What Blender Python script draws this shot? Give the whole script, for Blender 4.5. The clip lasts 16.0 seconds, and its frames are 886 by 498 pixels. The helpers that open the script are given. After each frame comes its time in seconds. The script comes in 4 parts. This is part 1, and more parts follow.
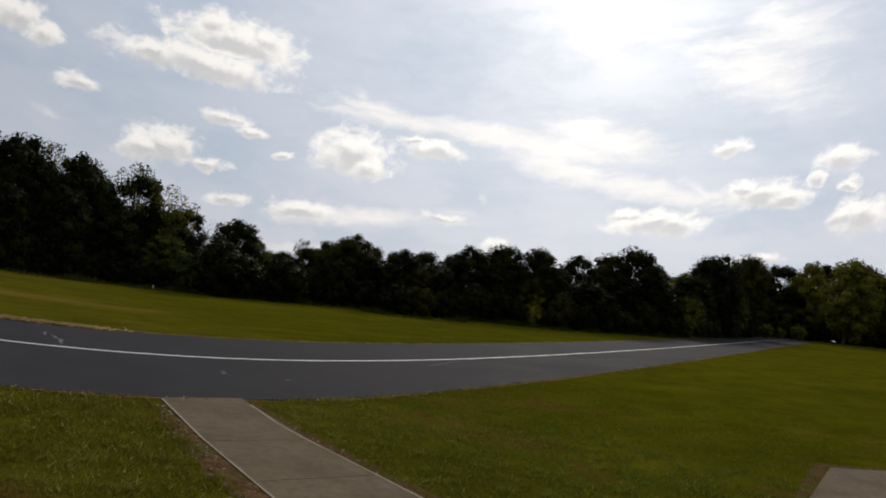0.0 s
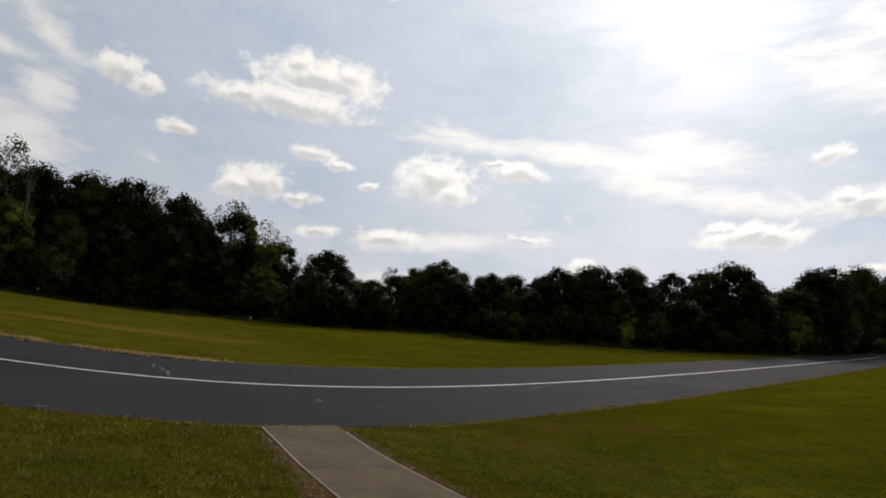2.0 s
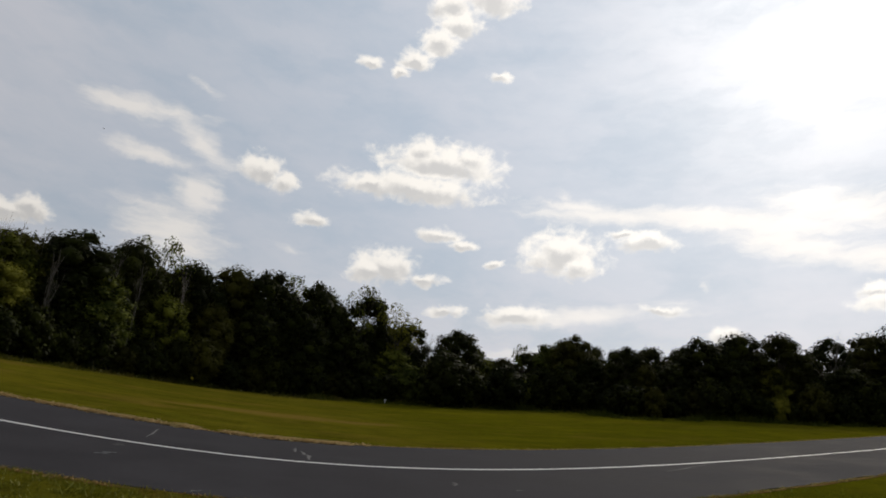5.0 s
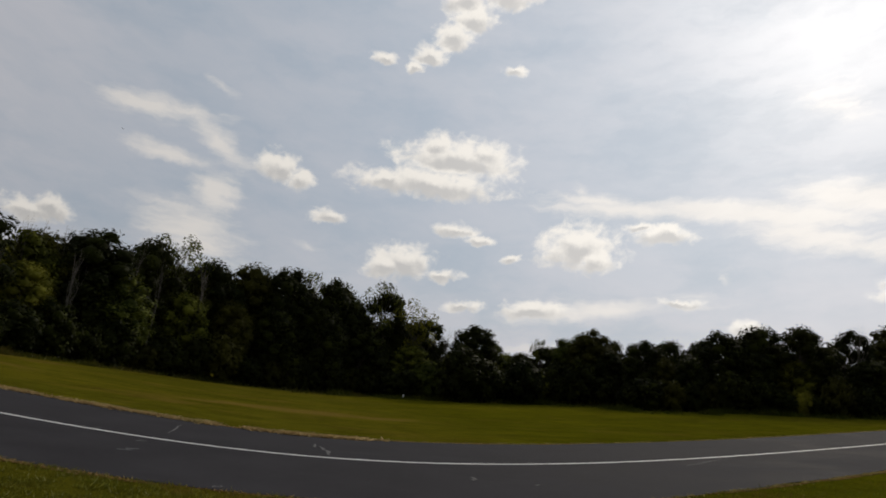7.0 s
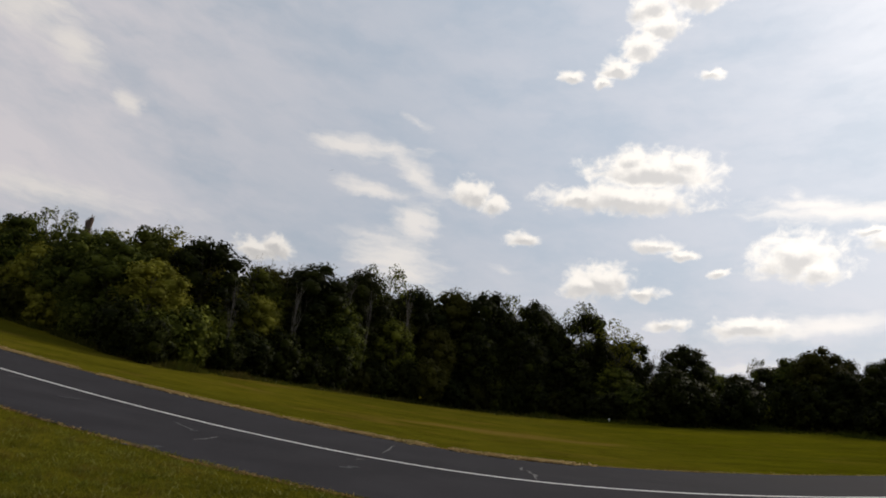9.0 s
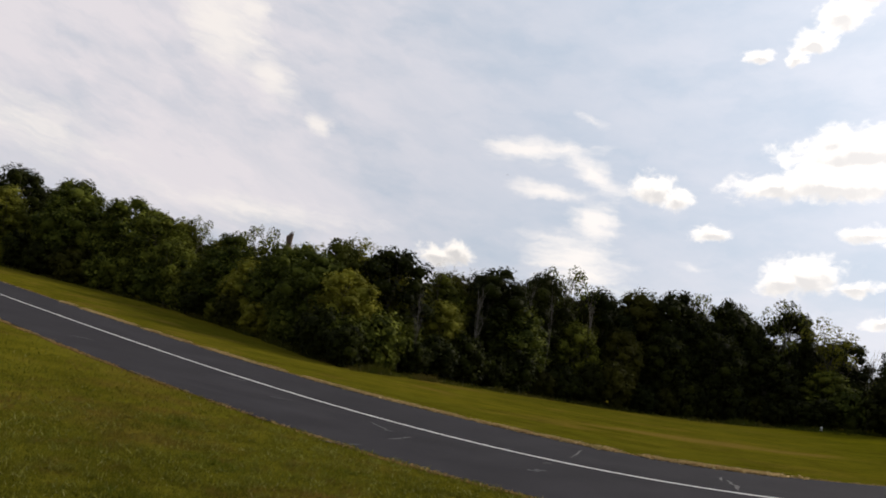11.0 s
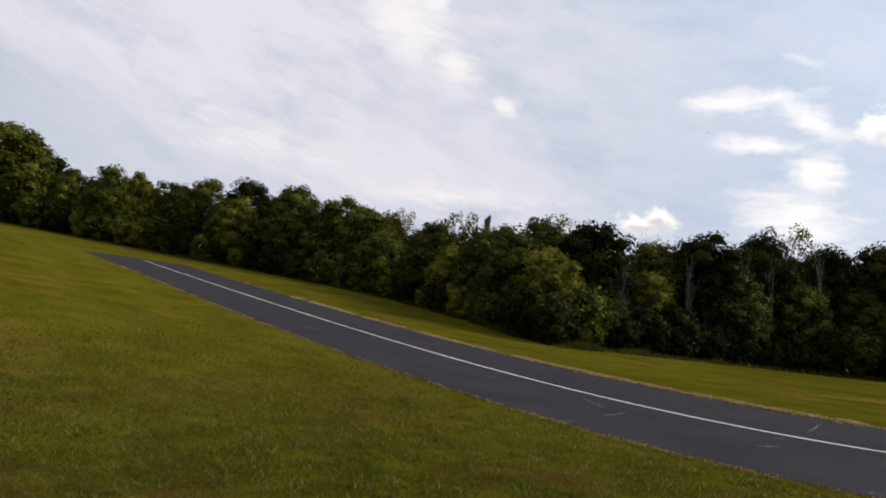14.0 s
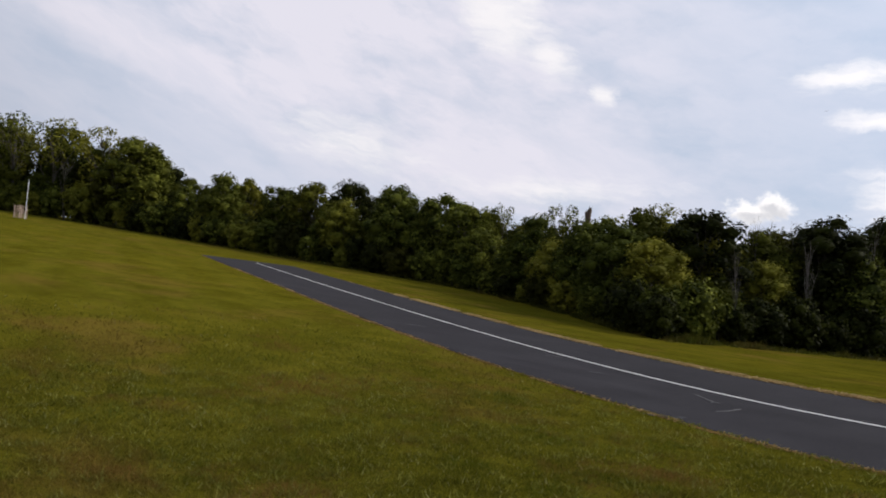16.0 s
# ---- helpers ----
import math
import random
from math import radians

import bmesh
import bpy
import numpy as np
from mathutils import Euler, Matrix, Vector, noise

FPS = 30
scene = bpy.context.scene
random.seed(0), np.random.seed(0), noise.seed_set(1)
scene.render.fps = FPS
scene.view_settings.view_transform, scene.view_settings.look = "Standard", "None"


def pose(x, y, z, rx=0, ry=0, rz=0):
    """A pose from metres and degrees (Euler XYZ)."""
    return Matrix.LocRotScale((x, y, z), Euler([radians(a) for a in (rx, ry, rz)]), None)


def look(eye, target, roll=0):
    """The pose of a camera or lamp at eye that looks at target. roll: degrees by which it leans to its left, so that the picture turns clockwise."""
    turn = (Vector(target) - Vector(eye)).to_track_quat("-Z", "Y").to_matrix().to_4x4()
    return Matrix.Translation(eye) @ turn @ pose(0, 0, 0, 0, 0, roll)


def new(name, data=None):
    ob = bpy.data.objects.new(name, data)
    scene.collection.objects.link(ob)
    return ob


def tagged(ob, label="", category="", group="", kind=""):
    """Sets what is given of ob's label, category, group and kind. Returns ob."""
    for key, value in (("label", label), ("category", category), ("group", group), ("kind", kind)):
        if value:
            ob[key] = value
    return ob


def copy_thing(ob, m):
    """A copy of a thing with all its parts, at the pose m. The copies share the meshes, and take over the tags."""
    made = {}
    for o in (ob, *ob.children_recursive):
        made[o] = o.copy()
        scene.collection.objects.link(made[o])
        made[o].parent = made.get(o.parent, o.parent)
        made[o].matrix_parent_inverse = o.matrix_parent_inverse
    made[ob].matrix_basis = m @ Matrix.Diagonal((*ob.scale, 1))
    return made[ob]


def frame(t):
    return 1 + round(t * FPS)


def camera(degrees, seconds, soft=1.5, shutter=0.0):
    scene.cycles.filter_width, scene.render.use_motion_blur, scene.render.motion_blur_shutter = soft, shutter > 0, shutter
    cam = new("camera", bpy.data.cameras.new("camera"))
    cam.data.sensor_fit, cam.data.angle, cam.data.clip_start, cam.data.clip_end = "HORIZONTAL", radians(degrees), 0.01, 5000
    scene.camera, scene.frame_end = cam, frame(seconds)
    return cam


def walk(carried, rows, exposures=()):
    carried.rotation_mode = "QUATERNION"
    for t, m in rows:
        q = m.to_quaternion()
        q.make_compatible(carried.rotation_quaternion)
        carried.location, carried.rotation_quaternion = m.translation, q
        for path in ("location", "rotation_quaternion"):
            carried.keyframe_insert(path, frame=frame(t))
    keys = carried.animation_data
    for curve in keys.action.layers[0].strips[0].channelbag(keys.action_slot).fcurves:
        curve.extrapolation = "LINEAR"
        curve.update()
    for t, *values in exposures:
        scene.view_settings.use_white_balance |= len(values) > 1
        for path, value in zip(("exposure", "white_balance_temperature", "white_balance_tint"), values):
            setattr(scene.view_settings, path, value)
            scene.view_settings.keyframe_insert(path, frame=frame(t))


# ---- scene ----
cam = camera(64.2, 16.0, soft=1.9)
EYE = 1.65
PATH = [
    (0.0, 95.11, -11.6, -34.0), (0.5, 94.75, -11.71, -32.66), (1.0, 94.81, -11.04, -31.12), (1.5, 95.3, -10.75, -29.36),
    (2.0, 95.71, -10.0, -26.72), (2.5, 95.63, -9.85, -23.72), (3.0, 96.72, -9.34, -19.87), (3.5, 98.86, -8.91, -16.33),
    (4.0, 99.52, -8.52, -15.68), (6.5, 101.08, -8.01, -16.65), (7.0, 99.7, -7.94, -14.6), (7.5, 99.32, -8.64, -12.34),
    (8.0, 100.59, -10.06, -8.64), (8.5, 99.9, -9.34, -3.27), (9.0, 99.28, -7.58, 1.59), (9.5, 99.08, -7.52, 5.57),
    (12.0, 96.79, -5.67, 22.3), (12.5, 96.43, -4.79, 25.04), (13.0, 95.42, -4.88, 28.32), (13.5, 94.92, -4.39, 30.66),
    (14.0, 94.21, -4.07, 32.81), (14.5, 93.97, -3.76, 34.83), (15.0, 93.95, -2.86, 36.7), (15.5, 93.74, -2.99, 38.71),
    (16.0, 93.37, -2.94, 40.99)]
walk(cam, [(t, pose(0, 0, EYE, rx, ry, rz)) for t, rx, ry, rz in PATH],
     exposures=[(0.0, -0.57, 6700, 10), (4.0, -0.52, 6800, 10), (6.5, -0.64, 6900, 10), (7.5, -0.75, 6900, 10), (8.5, -0.63, 6950, 11), (9.0, -0.42, 6900, 11), (9.5, -0.32, 6950, 12), (12.0, 0.03, 6800, 12), (13.5, 0.0, 6650, 12), (16.0, 0.01, 6450, 13)])

# ------------------------------------------------------------------ daylight
SUN_AZ, SUN_EL = 43.0, 29.0
sun = new("sun", bpy.data.lights.new("sun", "SUN"))
sun.data.energy, sun.data.angle, sun.data.color = 3.5, radians(14.0), (1.0, 0.93, 0.82)
sun.matrix_world = look((60 * math.sin(radians(SUN_AZ)), 60 * math.cos(radians(SUN_AZ)), 60 * math.tan(radians(SUN_EL))), (0, 0, 0))


class Net:
    """Short hand for node trees."""

    def __init__(self, tree):
        self.t = tree

    def node(self, kind, **given):
        n = self.t.nodes.new(kind)
        for key, value in given.items():
            if key == "operation":
                n.operation = value
            elif key == "data_type":
                n.data_type = value
        return n

    def put(self, socket, value):
        if isinstance(value, bpy.types.NodeSocket):
            self.t.links.new(value, socket)
        else:
            socket.default_value = value

    def math(self, op, *values, clamp=False):
        n = self.node("ShaderNodeMath", operation=op)
        n.use_clamp = clamp
        for s, v in zip(n.inputs, values):
            self.put(s, v)
        return n.outputs[0]

    def vec(self, op, *values):
        n = self.node("ShaderNodeVectorMath", operation=op)
        for s, v in zip(n.inputs, values):
            self.put(s, v)
        return n.outputs["Value" if op in ("LENGTH", "DOT_PRODUCT") else "Vector"]

    def noise(self, vector, scale, detail=4.0, rough=0.55, distortion=0.0):
        n = self.node("ShaderNodeTexNoise")
        if vector is not None:
            self.put(n.inputs["Vector"], vector)
        self.put(n.inputs["Scale"], scale)
        self.put(n.inputs["Detail"], detail)
        self.put(n.inputs["Roughness"], rough)
        self.put(n.inputs["Distortion"], distortion)
        return n.outputs["Fac"], n.outputs["Color"]

    def ramp(self, value, a, b, lo=0.0, hi=1.0):
        n = self.node("ShaderNodeMapRange")
        n.interpolation_type = "SMOOTHSTEP"
        self.put(n.inputs["Value"], value)
        for s, v in zip(("From Min", "From Max", "To Min", "To Max"), (a, b, lo, hi)):
            self.put(n.inputs[s], v)
        return n.outputs["Result"]

    def mix(self, fac, a, b, blend="MIX"):
        n = self.node("ShaderNodeMix", data_type="RGBA")
        n.blend_type = blend
        self.put(n.inputs[0], fac)
        self.put(n.inputs[6], a if isinstance(a, bpy.types.NodeSocket) else (*a, 1))
        self.put(n.inputs[7], b if isinstance(b, bpy.types.NodeSocket) else (*b, 1))
        return n.outputs[2]

    def bump(self, height, strength, distance):
        n = self.node("ShaderNodeBump")
        self.put(n.inputs["Height"], height)
        self.put(n.inputs["Strength"], strength)
        self.put(n.inputs["Distance"], distance)
        return n.outputs["Normal"]


# fair-weather clouds, puff by puff: bearing, height over the skyline's sag, half width, half height (degrees)
CUMULUS_MIDDLE = [
    (13.5, 16.6, 5.1, 1.6), (11.7, 17.4, 1.7, 1.1), (15.6, 17.1, 2.1, 1.1), (11.5, 14.4, 6.4, 1.2), (7.8, 14.2, 2.5, 0.8), (24.1, 10.0, 3.2, 1.8),
    (25.7, 8.9, 1.6, 1.0), (30.8, 11.0, 2.5, 0.8), (28.8, 11.6, 1.3, 0.4), (-0.9, 13.9, 1.9, 1.1), (0.9, 13.1, 1.2, 0.9), (3.6, 10.8, 1.5, 0.6),
    (14.1, 10.9, 1.8, 0.6), (16.2, 10.3, 1.1, 0.5), (10.0, 7.9, 2.6, 1.4), (8.9, 7.4, 1.7, 1.0), (13.3, 7.1, 1.6, 0.5), (18.9, 8.7, 0.8, 0.4),
    (21.0, 4.8, 2.7, 0.8), (15.4, 4.8, 1.5, 0.5), (32.5, 5.5, 1.5, 0.4), (37.1, 3.7, 1.4, 0.6), (15.3, 29.6, 3.1, 1.4), (12.2, 28.8, 2.2, 1.1)]
CUMULUS_TOP = [
    (13.2, 27.5, 2.1, 1.2), (11.5, 26.0, 1.7, 1.1), (9.8, 24.4, 1.4, 0.8), (8.8, 23.3, 0.9, 0.4), (6.0, 23.7, 1.2, 0.5), (17.2, 23.7, 1.1, 0.5),
    (-17.6, 6.5, 1.8, 0.8), (-16.2, 6.9, 1.5, 1.0)]
CUMULUS_RIGHT = [
    (49.2, 5.8, 3.5, 1.0), (46.7, 6.4, 1.5, 0.6), (50.5, 5.5, 2.0, 0.8), (56.7, 7.5, 3.2, 1.0), (55.3, 7.9, 1.6, 0.7), (58.1, 7.1, 1.8, 0.8),
    (63.3, 5.5, 1.9, 1.4), (62.0, 5.4, 1.1, 0.8), (62.2, 7.7, 0.8, 0.5), (56.9, 2.6, 1.9, 0.5), (61.4, 9.6, 1.6, 1.0), (60.1, 8.5, 0.7, 0.6),
    (53.6, 11.2, 1.4, 0.6)]
# thin high cloud: the same, its slant and its thickness
CIRRUS = [
    (-11.4, 16.0, 3.8, 0.8, 3, 0.82), (-5.9, 14.8, 4.0, 0.9, -32, 0.76), (-9.8, 13.0, 3.4, 0.6, -4, 0.78), (-5.5, 10.9, 2.2, 1.5, -35, 0.78), (-6.6, 7.5, 5.2, 2.1, -14, 0.75),
    (2.4, 8.1, 2.8, 0.6, -7, 0.35), (-6.4, 18.9, 2.6, 0.6, -23, 0.4), (27.5, 12.9, 8.3, 0.7, -4, 0.8), (37.4, 12.1, 8.1, 0.7, -7, 0.95), (43.6, 12.7, 4.3, 1.0, -8, 0.95),
    (41.3, 10.1, 6.5, 0.9, -15, 0.9), (35.5, 7.4, 1.7, 0.6, -100, 0.3), (25.9, 4.9, 8.3, 0.7, 7, 0.75), (25.6, 5.3, 4.6, 0.9, -11, 0.5), (23.9, 14.5, 1.4, 0.6, -28, 0.5),
    (22.5, 1.8, 9.9, 0.7, 4, 0.35)]
CIRRUS_EAST = [
    (25.0, 13.7, 4.7, 0.6, -5, 0.7), (33.0, 12.9, 6.1, 0.6, -4, 0.85), (40.1, 11.7, 5.8, 0.7, -12, 0.9), (48.1, 8.3, 6.9, 0.8, -14, 0.85), (45.4, 12.0, 4.1, 1.0, -10, 0.95),
    (54.5, 16.9, 7.4, 2.1, -26, 0.7), (56.4, 19.6, 6.5, 2.8, -17, 0.5), (42.6, 19.3, 6.2, 2.3, -28, 0.35), (52.4, 8.0, 3.7, 0.6, -31, 0.5), (33.3, 5.2, 4.6, 0.4, 2, 0.4)]
CIRRUS_WEST = [
    (-37.5, 19.2, 4.3, 2.3, -22, 0.85), (-33.2, 16.8, 2.6, 1.4, -28, 0.8), (-35.6, 20.9, 2.2, 1.8, -7, 0.7), (-28.6, 14.4, 1.1, 0.6, -15, 0.85), (-9.4, 16.4, 5.6, 0.9, 4, 0.6),
    (-9.4, 12.9, 3.3, 0.6, 2, 0.6), (-4.6, 11.1, 1.4, 1.4, 2, 0.6), (-6.8, 8.6, 4.6, 1.7, -5, 0.6), (-48.9, 7.7, 2.1, 0.3, 26, 0.5), (-48.9, 7.2, 10.0, 2.8, 4, 0.5),
    (-32.7, 6.6, 14.7, 1.4, 7, 0.5)]


def build_sky():
    world = bpy.data.worlds.new("sky")
    scene.world = world
    world.use_nodes = True
    tree = world.node_tree
    tree.nodes.clear()
    n = Net(tree)
    sky = n.node("ShaderNodeTexSky")
    sky.sky_type, sky.sun_disc = "NISHITA", False
    sky.sun_elevation, sky.sun_rotation = radians(SUN_EL), radians(SUN_AZ)
    sky.air_density, sky.dust_density, sky.ozone_density = 1.0, 2.0, 1.5
    way = n.node("ShaderNodeTexCoord").outputs["Generated"]
    split = n.node("ShaderNodeSeparateXYZ")
    n.put(split.inputs[0], way)
    x, y, z = split.outputs
    az = n.math("MULTIPLY", n.math("ARCTAN2", x, y), 180 / math.pi)
    el = n.math("MULTIPLY", n.math("ARCSINE", z), 180 / math.pi)
    el = n.math("SUBTRACT", el, n.math("MULTIPLY", n.math("MULTIPLY", az, az), 0.0018))
    join = n.node("ShaderNodeCombineXYZ")
    n.put(join.inputs[0], az)
    n.put(join.inputs[1], el)
    flat = join.outputs[0]
    # ragged edges
    _, wob = n.noise(flat, 0.45, 6.0, 0.6)
    wob = n.vec("SUBTRACT", wob, (0.5, 0.5, 0.5))
    p = n.vec("ADD", flat, n.vec("MULTIPLY", wob, (2.6, 1.2, 0.0)))
    puffy = n.vec("ADD", flat, n.vec("MULTIPLY", wob, (2.4, 1.5, 0.0)))
    billow, _ = n.noise(n.vec("MULTIPLY", flat, (0.8, 1.0, 1.0)), 0.85, 6.0, 0.62, 0.3)

    def field(clouds, lift):
        """1 in the middle of a puff, 0 at its outline; the base is flatter than the top."""
        best = None
        for a, b, w, h in clouds:
            d = n.vec("SUBTRACT", puffy, (a, b + lift * h - 0.2 * h, 0))
            up, down = 1 / (h * 1.3), 1 / (h * 0.85)
            f = n.vec("ADD", n.vec("MULTIPLY", d, (1 / (w * 1.08), (up + down) / 2, 0)), n.vec("MULTIPLY", n.vec("ABSOLUTE", d), (0, (up - down) / 2, 0)))
            f = n.vec("LENGTH", f)
            best = f if best is None else n.math("SMOOTH_MIN", best, f, 0.12)
        return n.math("SUBTRACT", 1.0, best)

    cumulus = CUMULUS_MIDDLE + CUMULUS_TOP + CUMULUS_RIGHT
    body = field(cumulus, 0.0)
    top = field(cumulus, 0.45)
    rough = n.math("MULTIPLY", n.math("SUBTRACT", billow, 0.5), 1.75)
    puff = n.math("ADD", body, rough)
    cover = n.ramp(puff, -0.22, 0.5, 0.0, 0.95)
    # tops catch the light, the thick middle of the base is greyer
    swell, _ = n.noise(flat, 0.55, 5.0, 0.55, 0.3)
    toward, _ = n.noise(n.vec("ADD", flat, (0.35, 0.5, 0.0)), 0.55, 5.0, 0.55, 0.3)
    relief = n.math("MULTIPLY", n.math("SUBTRACT", swell, toward), 1.1)
    lit = n.math("ADD", n.math("SUBTRACT", top, body), relief)
    lit = n.math("SUBTRACT", lit, n.math("MULTIPLY", n.math("MAXIMUM", body, 0.0), 0.55))
    lit = n.ramp(lit, -0.95, 0.0)

    grain_in = n.vec("MULTIPLY", p, (0.35, 1.5, 1.0))
    grain, _ = n.noise(grain_in, 0.8, 6.0, 0.62)

    def bands(clouds):
        streaks = None
        for a, b, w, h, slant, strength in clouds:
            turn = n.node("ShaderNodeVectorRotate")
            turn.rotation_type = "Z_AXIS"
            n.put(turn.inputs["Vector"], n.vec("SUBTRACT", p, (a, b, 0)))
            n.put(turn.inputs["Angle"], radians(-slant))
            f = n.vec("LENGTH", n.vec("MULTIPLY", turn.outputs[0], (1 / (w * 1.3), 1 / (h * 1.6), 0)))
            f = n.math("ADD", f, 1.0 - strength)
            streaks = f if streaks is None else n.math("SMOOTH_MIN", streaks, f, 0.35)
        return n.math("SUBTRACT", 1.0, streaks)

    streaks = n.math("ADD", bands(CIRRUS + CIRRUS_EAST + CIRRUS_WEST), n.math("MULTIPLY", n.math("SUBTRACT", grain, 0.5), 1.15))
    streaks = n.math("MULTIPLY", n.ramp(streaks, -0.15, 0.75), 0.85)
    # thin veil, thicker away from the sun's side and low down
    haze, _ = n.noise(n.vec("MULTIPLY", p, (0.5, 1.2, 1.0)), 0.16, 5.0, 0.6)
    side = n.ramp(az, -6.0, -48.0, 0.0, 0.72)
    low = n.ramp(el, 12.0, 0.0, 0.0, 0.24)
    veil = n.math("MULTIPLY", n.math("ADD", n.math("ADD", side, low), 0.26), n.ramp(haze, n.ramp(az, 0.0, -50.0, 0.28, 0.14), 0.62))
    # drawn out in long slanting fibres, clearer low in the west
    turn = n.node("ShaderNodeVectorRotate")
    turn.rotation_type = "Z_AXIS"
    n.put(turn.inputs["Vector"], p)
    n.put(turn.inputs["Angle"], radians(24.0))
    fibre, _ = n.noise(n.vec("MULTIPLY", turn.outputs[0], (0.22, 1.0, 1.0)), 0.32, 6.0, 0.6)
    veil = n.math("MULTIPLY", veil, n.ramp(fibre, 0.3, 0.65, 0.82, 1.14))
    slope = n.math("ADD", el, n.math("MULTIPLY", n.math("ADD", az, 40.0), 0.12))
    veil = n.math("MULTIPLY", veil, n.ramp(slope, 1.5, 8.0, n.ramp(az, -15.0, -40.0, 1.0, 0.4), 1.0))
    veil = n.math("MINIMUM", veil, 0.9)

    blue = n.mix(0.94, sky.outputs[0], (5.05, 6.05, 7.45))
    colour = n.mix(veil, blue, (8.75, 8.55, 9.25))
    colour = n.mix(streaks, colour, (10.2, 10.0, 9.9))
    white = n.mix(lit, (7.1, 7.15, 7.3), (11.2, 11.0, 10.7))
    colour = n.mix(cover, colour, white)
    # bright aureole round the veiled sun
    s = Vector((math.sin(radians(SUN_AZ)) * math.cos(radians(SUN_EL)), math.cos(radians(SUN_AZ)) * math.cos(radians(SUN_EL)), math.sin(radians(SUN_EL))))
    near = n.math("MAXIMUM", n.vec("DOT_PRODUCT", way, tuple(s)), 0.0)
    glow = n.math("ADD", n.math("MULTIPLY", n.math("POWER", near, 16.0), 2.0), n.math("MULTIPLY", n.math("POWER", near, 70.0), 2.6))
    glow = n.math("MULTIPLY", glow, n.ramp(n.math("ADD", haze, n.math("MULTIPLY", grain, 0.35)), 0.42, 0.85, 0.5, 1.3))
    gain = n.math("ADD", 0.97, n.math("MULTIPLY", n.math("POWER", near, 3.0), 0.56))
    # clear sky opposite the sun is dimmer
    gain = n.math("MULTIPLY", gain, n.ramp(n.vec("DOT_PRODUCT", way, tuple(s)), -0.95, -0.05, 0.32, 1.0))
    scaled = n.node("ShaderNodeVectorMath", operation="SCALE")
    n.put(scaled.inputs[0], colour)
    n.put(scaled.inputs["Scale"], gain)
    colour = scaled.outputs[0]
    ring = n.node("ShaderNodeCombineXYZ")
    for k, c in enumerate((1.0, 0.975, 0.93)):
        n.put(ring.inputs[k], n.math("MULTIPLY", glow, c))
    colour = n.vec("ADD", colour, ring.outputs[0])
    back = n.node("ShaderNodeBackground")
    n.put(back.inputs["Color"], colour)
    n.put(back.inputs["Strength"], 0.095)
    out = n.node("ShaderNodeOutputWorld")
    n.put(out.inputs["Surface"], back.outputs[0])


build_sky()


# ------------------------------------------------------------------ materials
def material(name):
    m = bpy.data.materials.new(name)
    m.use_nodes = True
    m.node_tree.nodes.clear()
    n = Net(m.node_tree)
    b = n.node("ShaderNodeBsdfPrincipled")
    o = n.node("ShaderNodeOutputMaterial")
    n.put(o.inputs["Surface"], b.outputs[0])
    return m, n, b, o


def where(n):
    return n.node("ShaderNodeNewGeometry").outputs["Position"]


def island(n):
    return n.node("ShaderNodeNewGeometry").outputs["Random Per Island"]


DRY_X, DRY_Y = 1.6, 23.5  # a parched patch beyond the runway


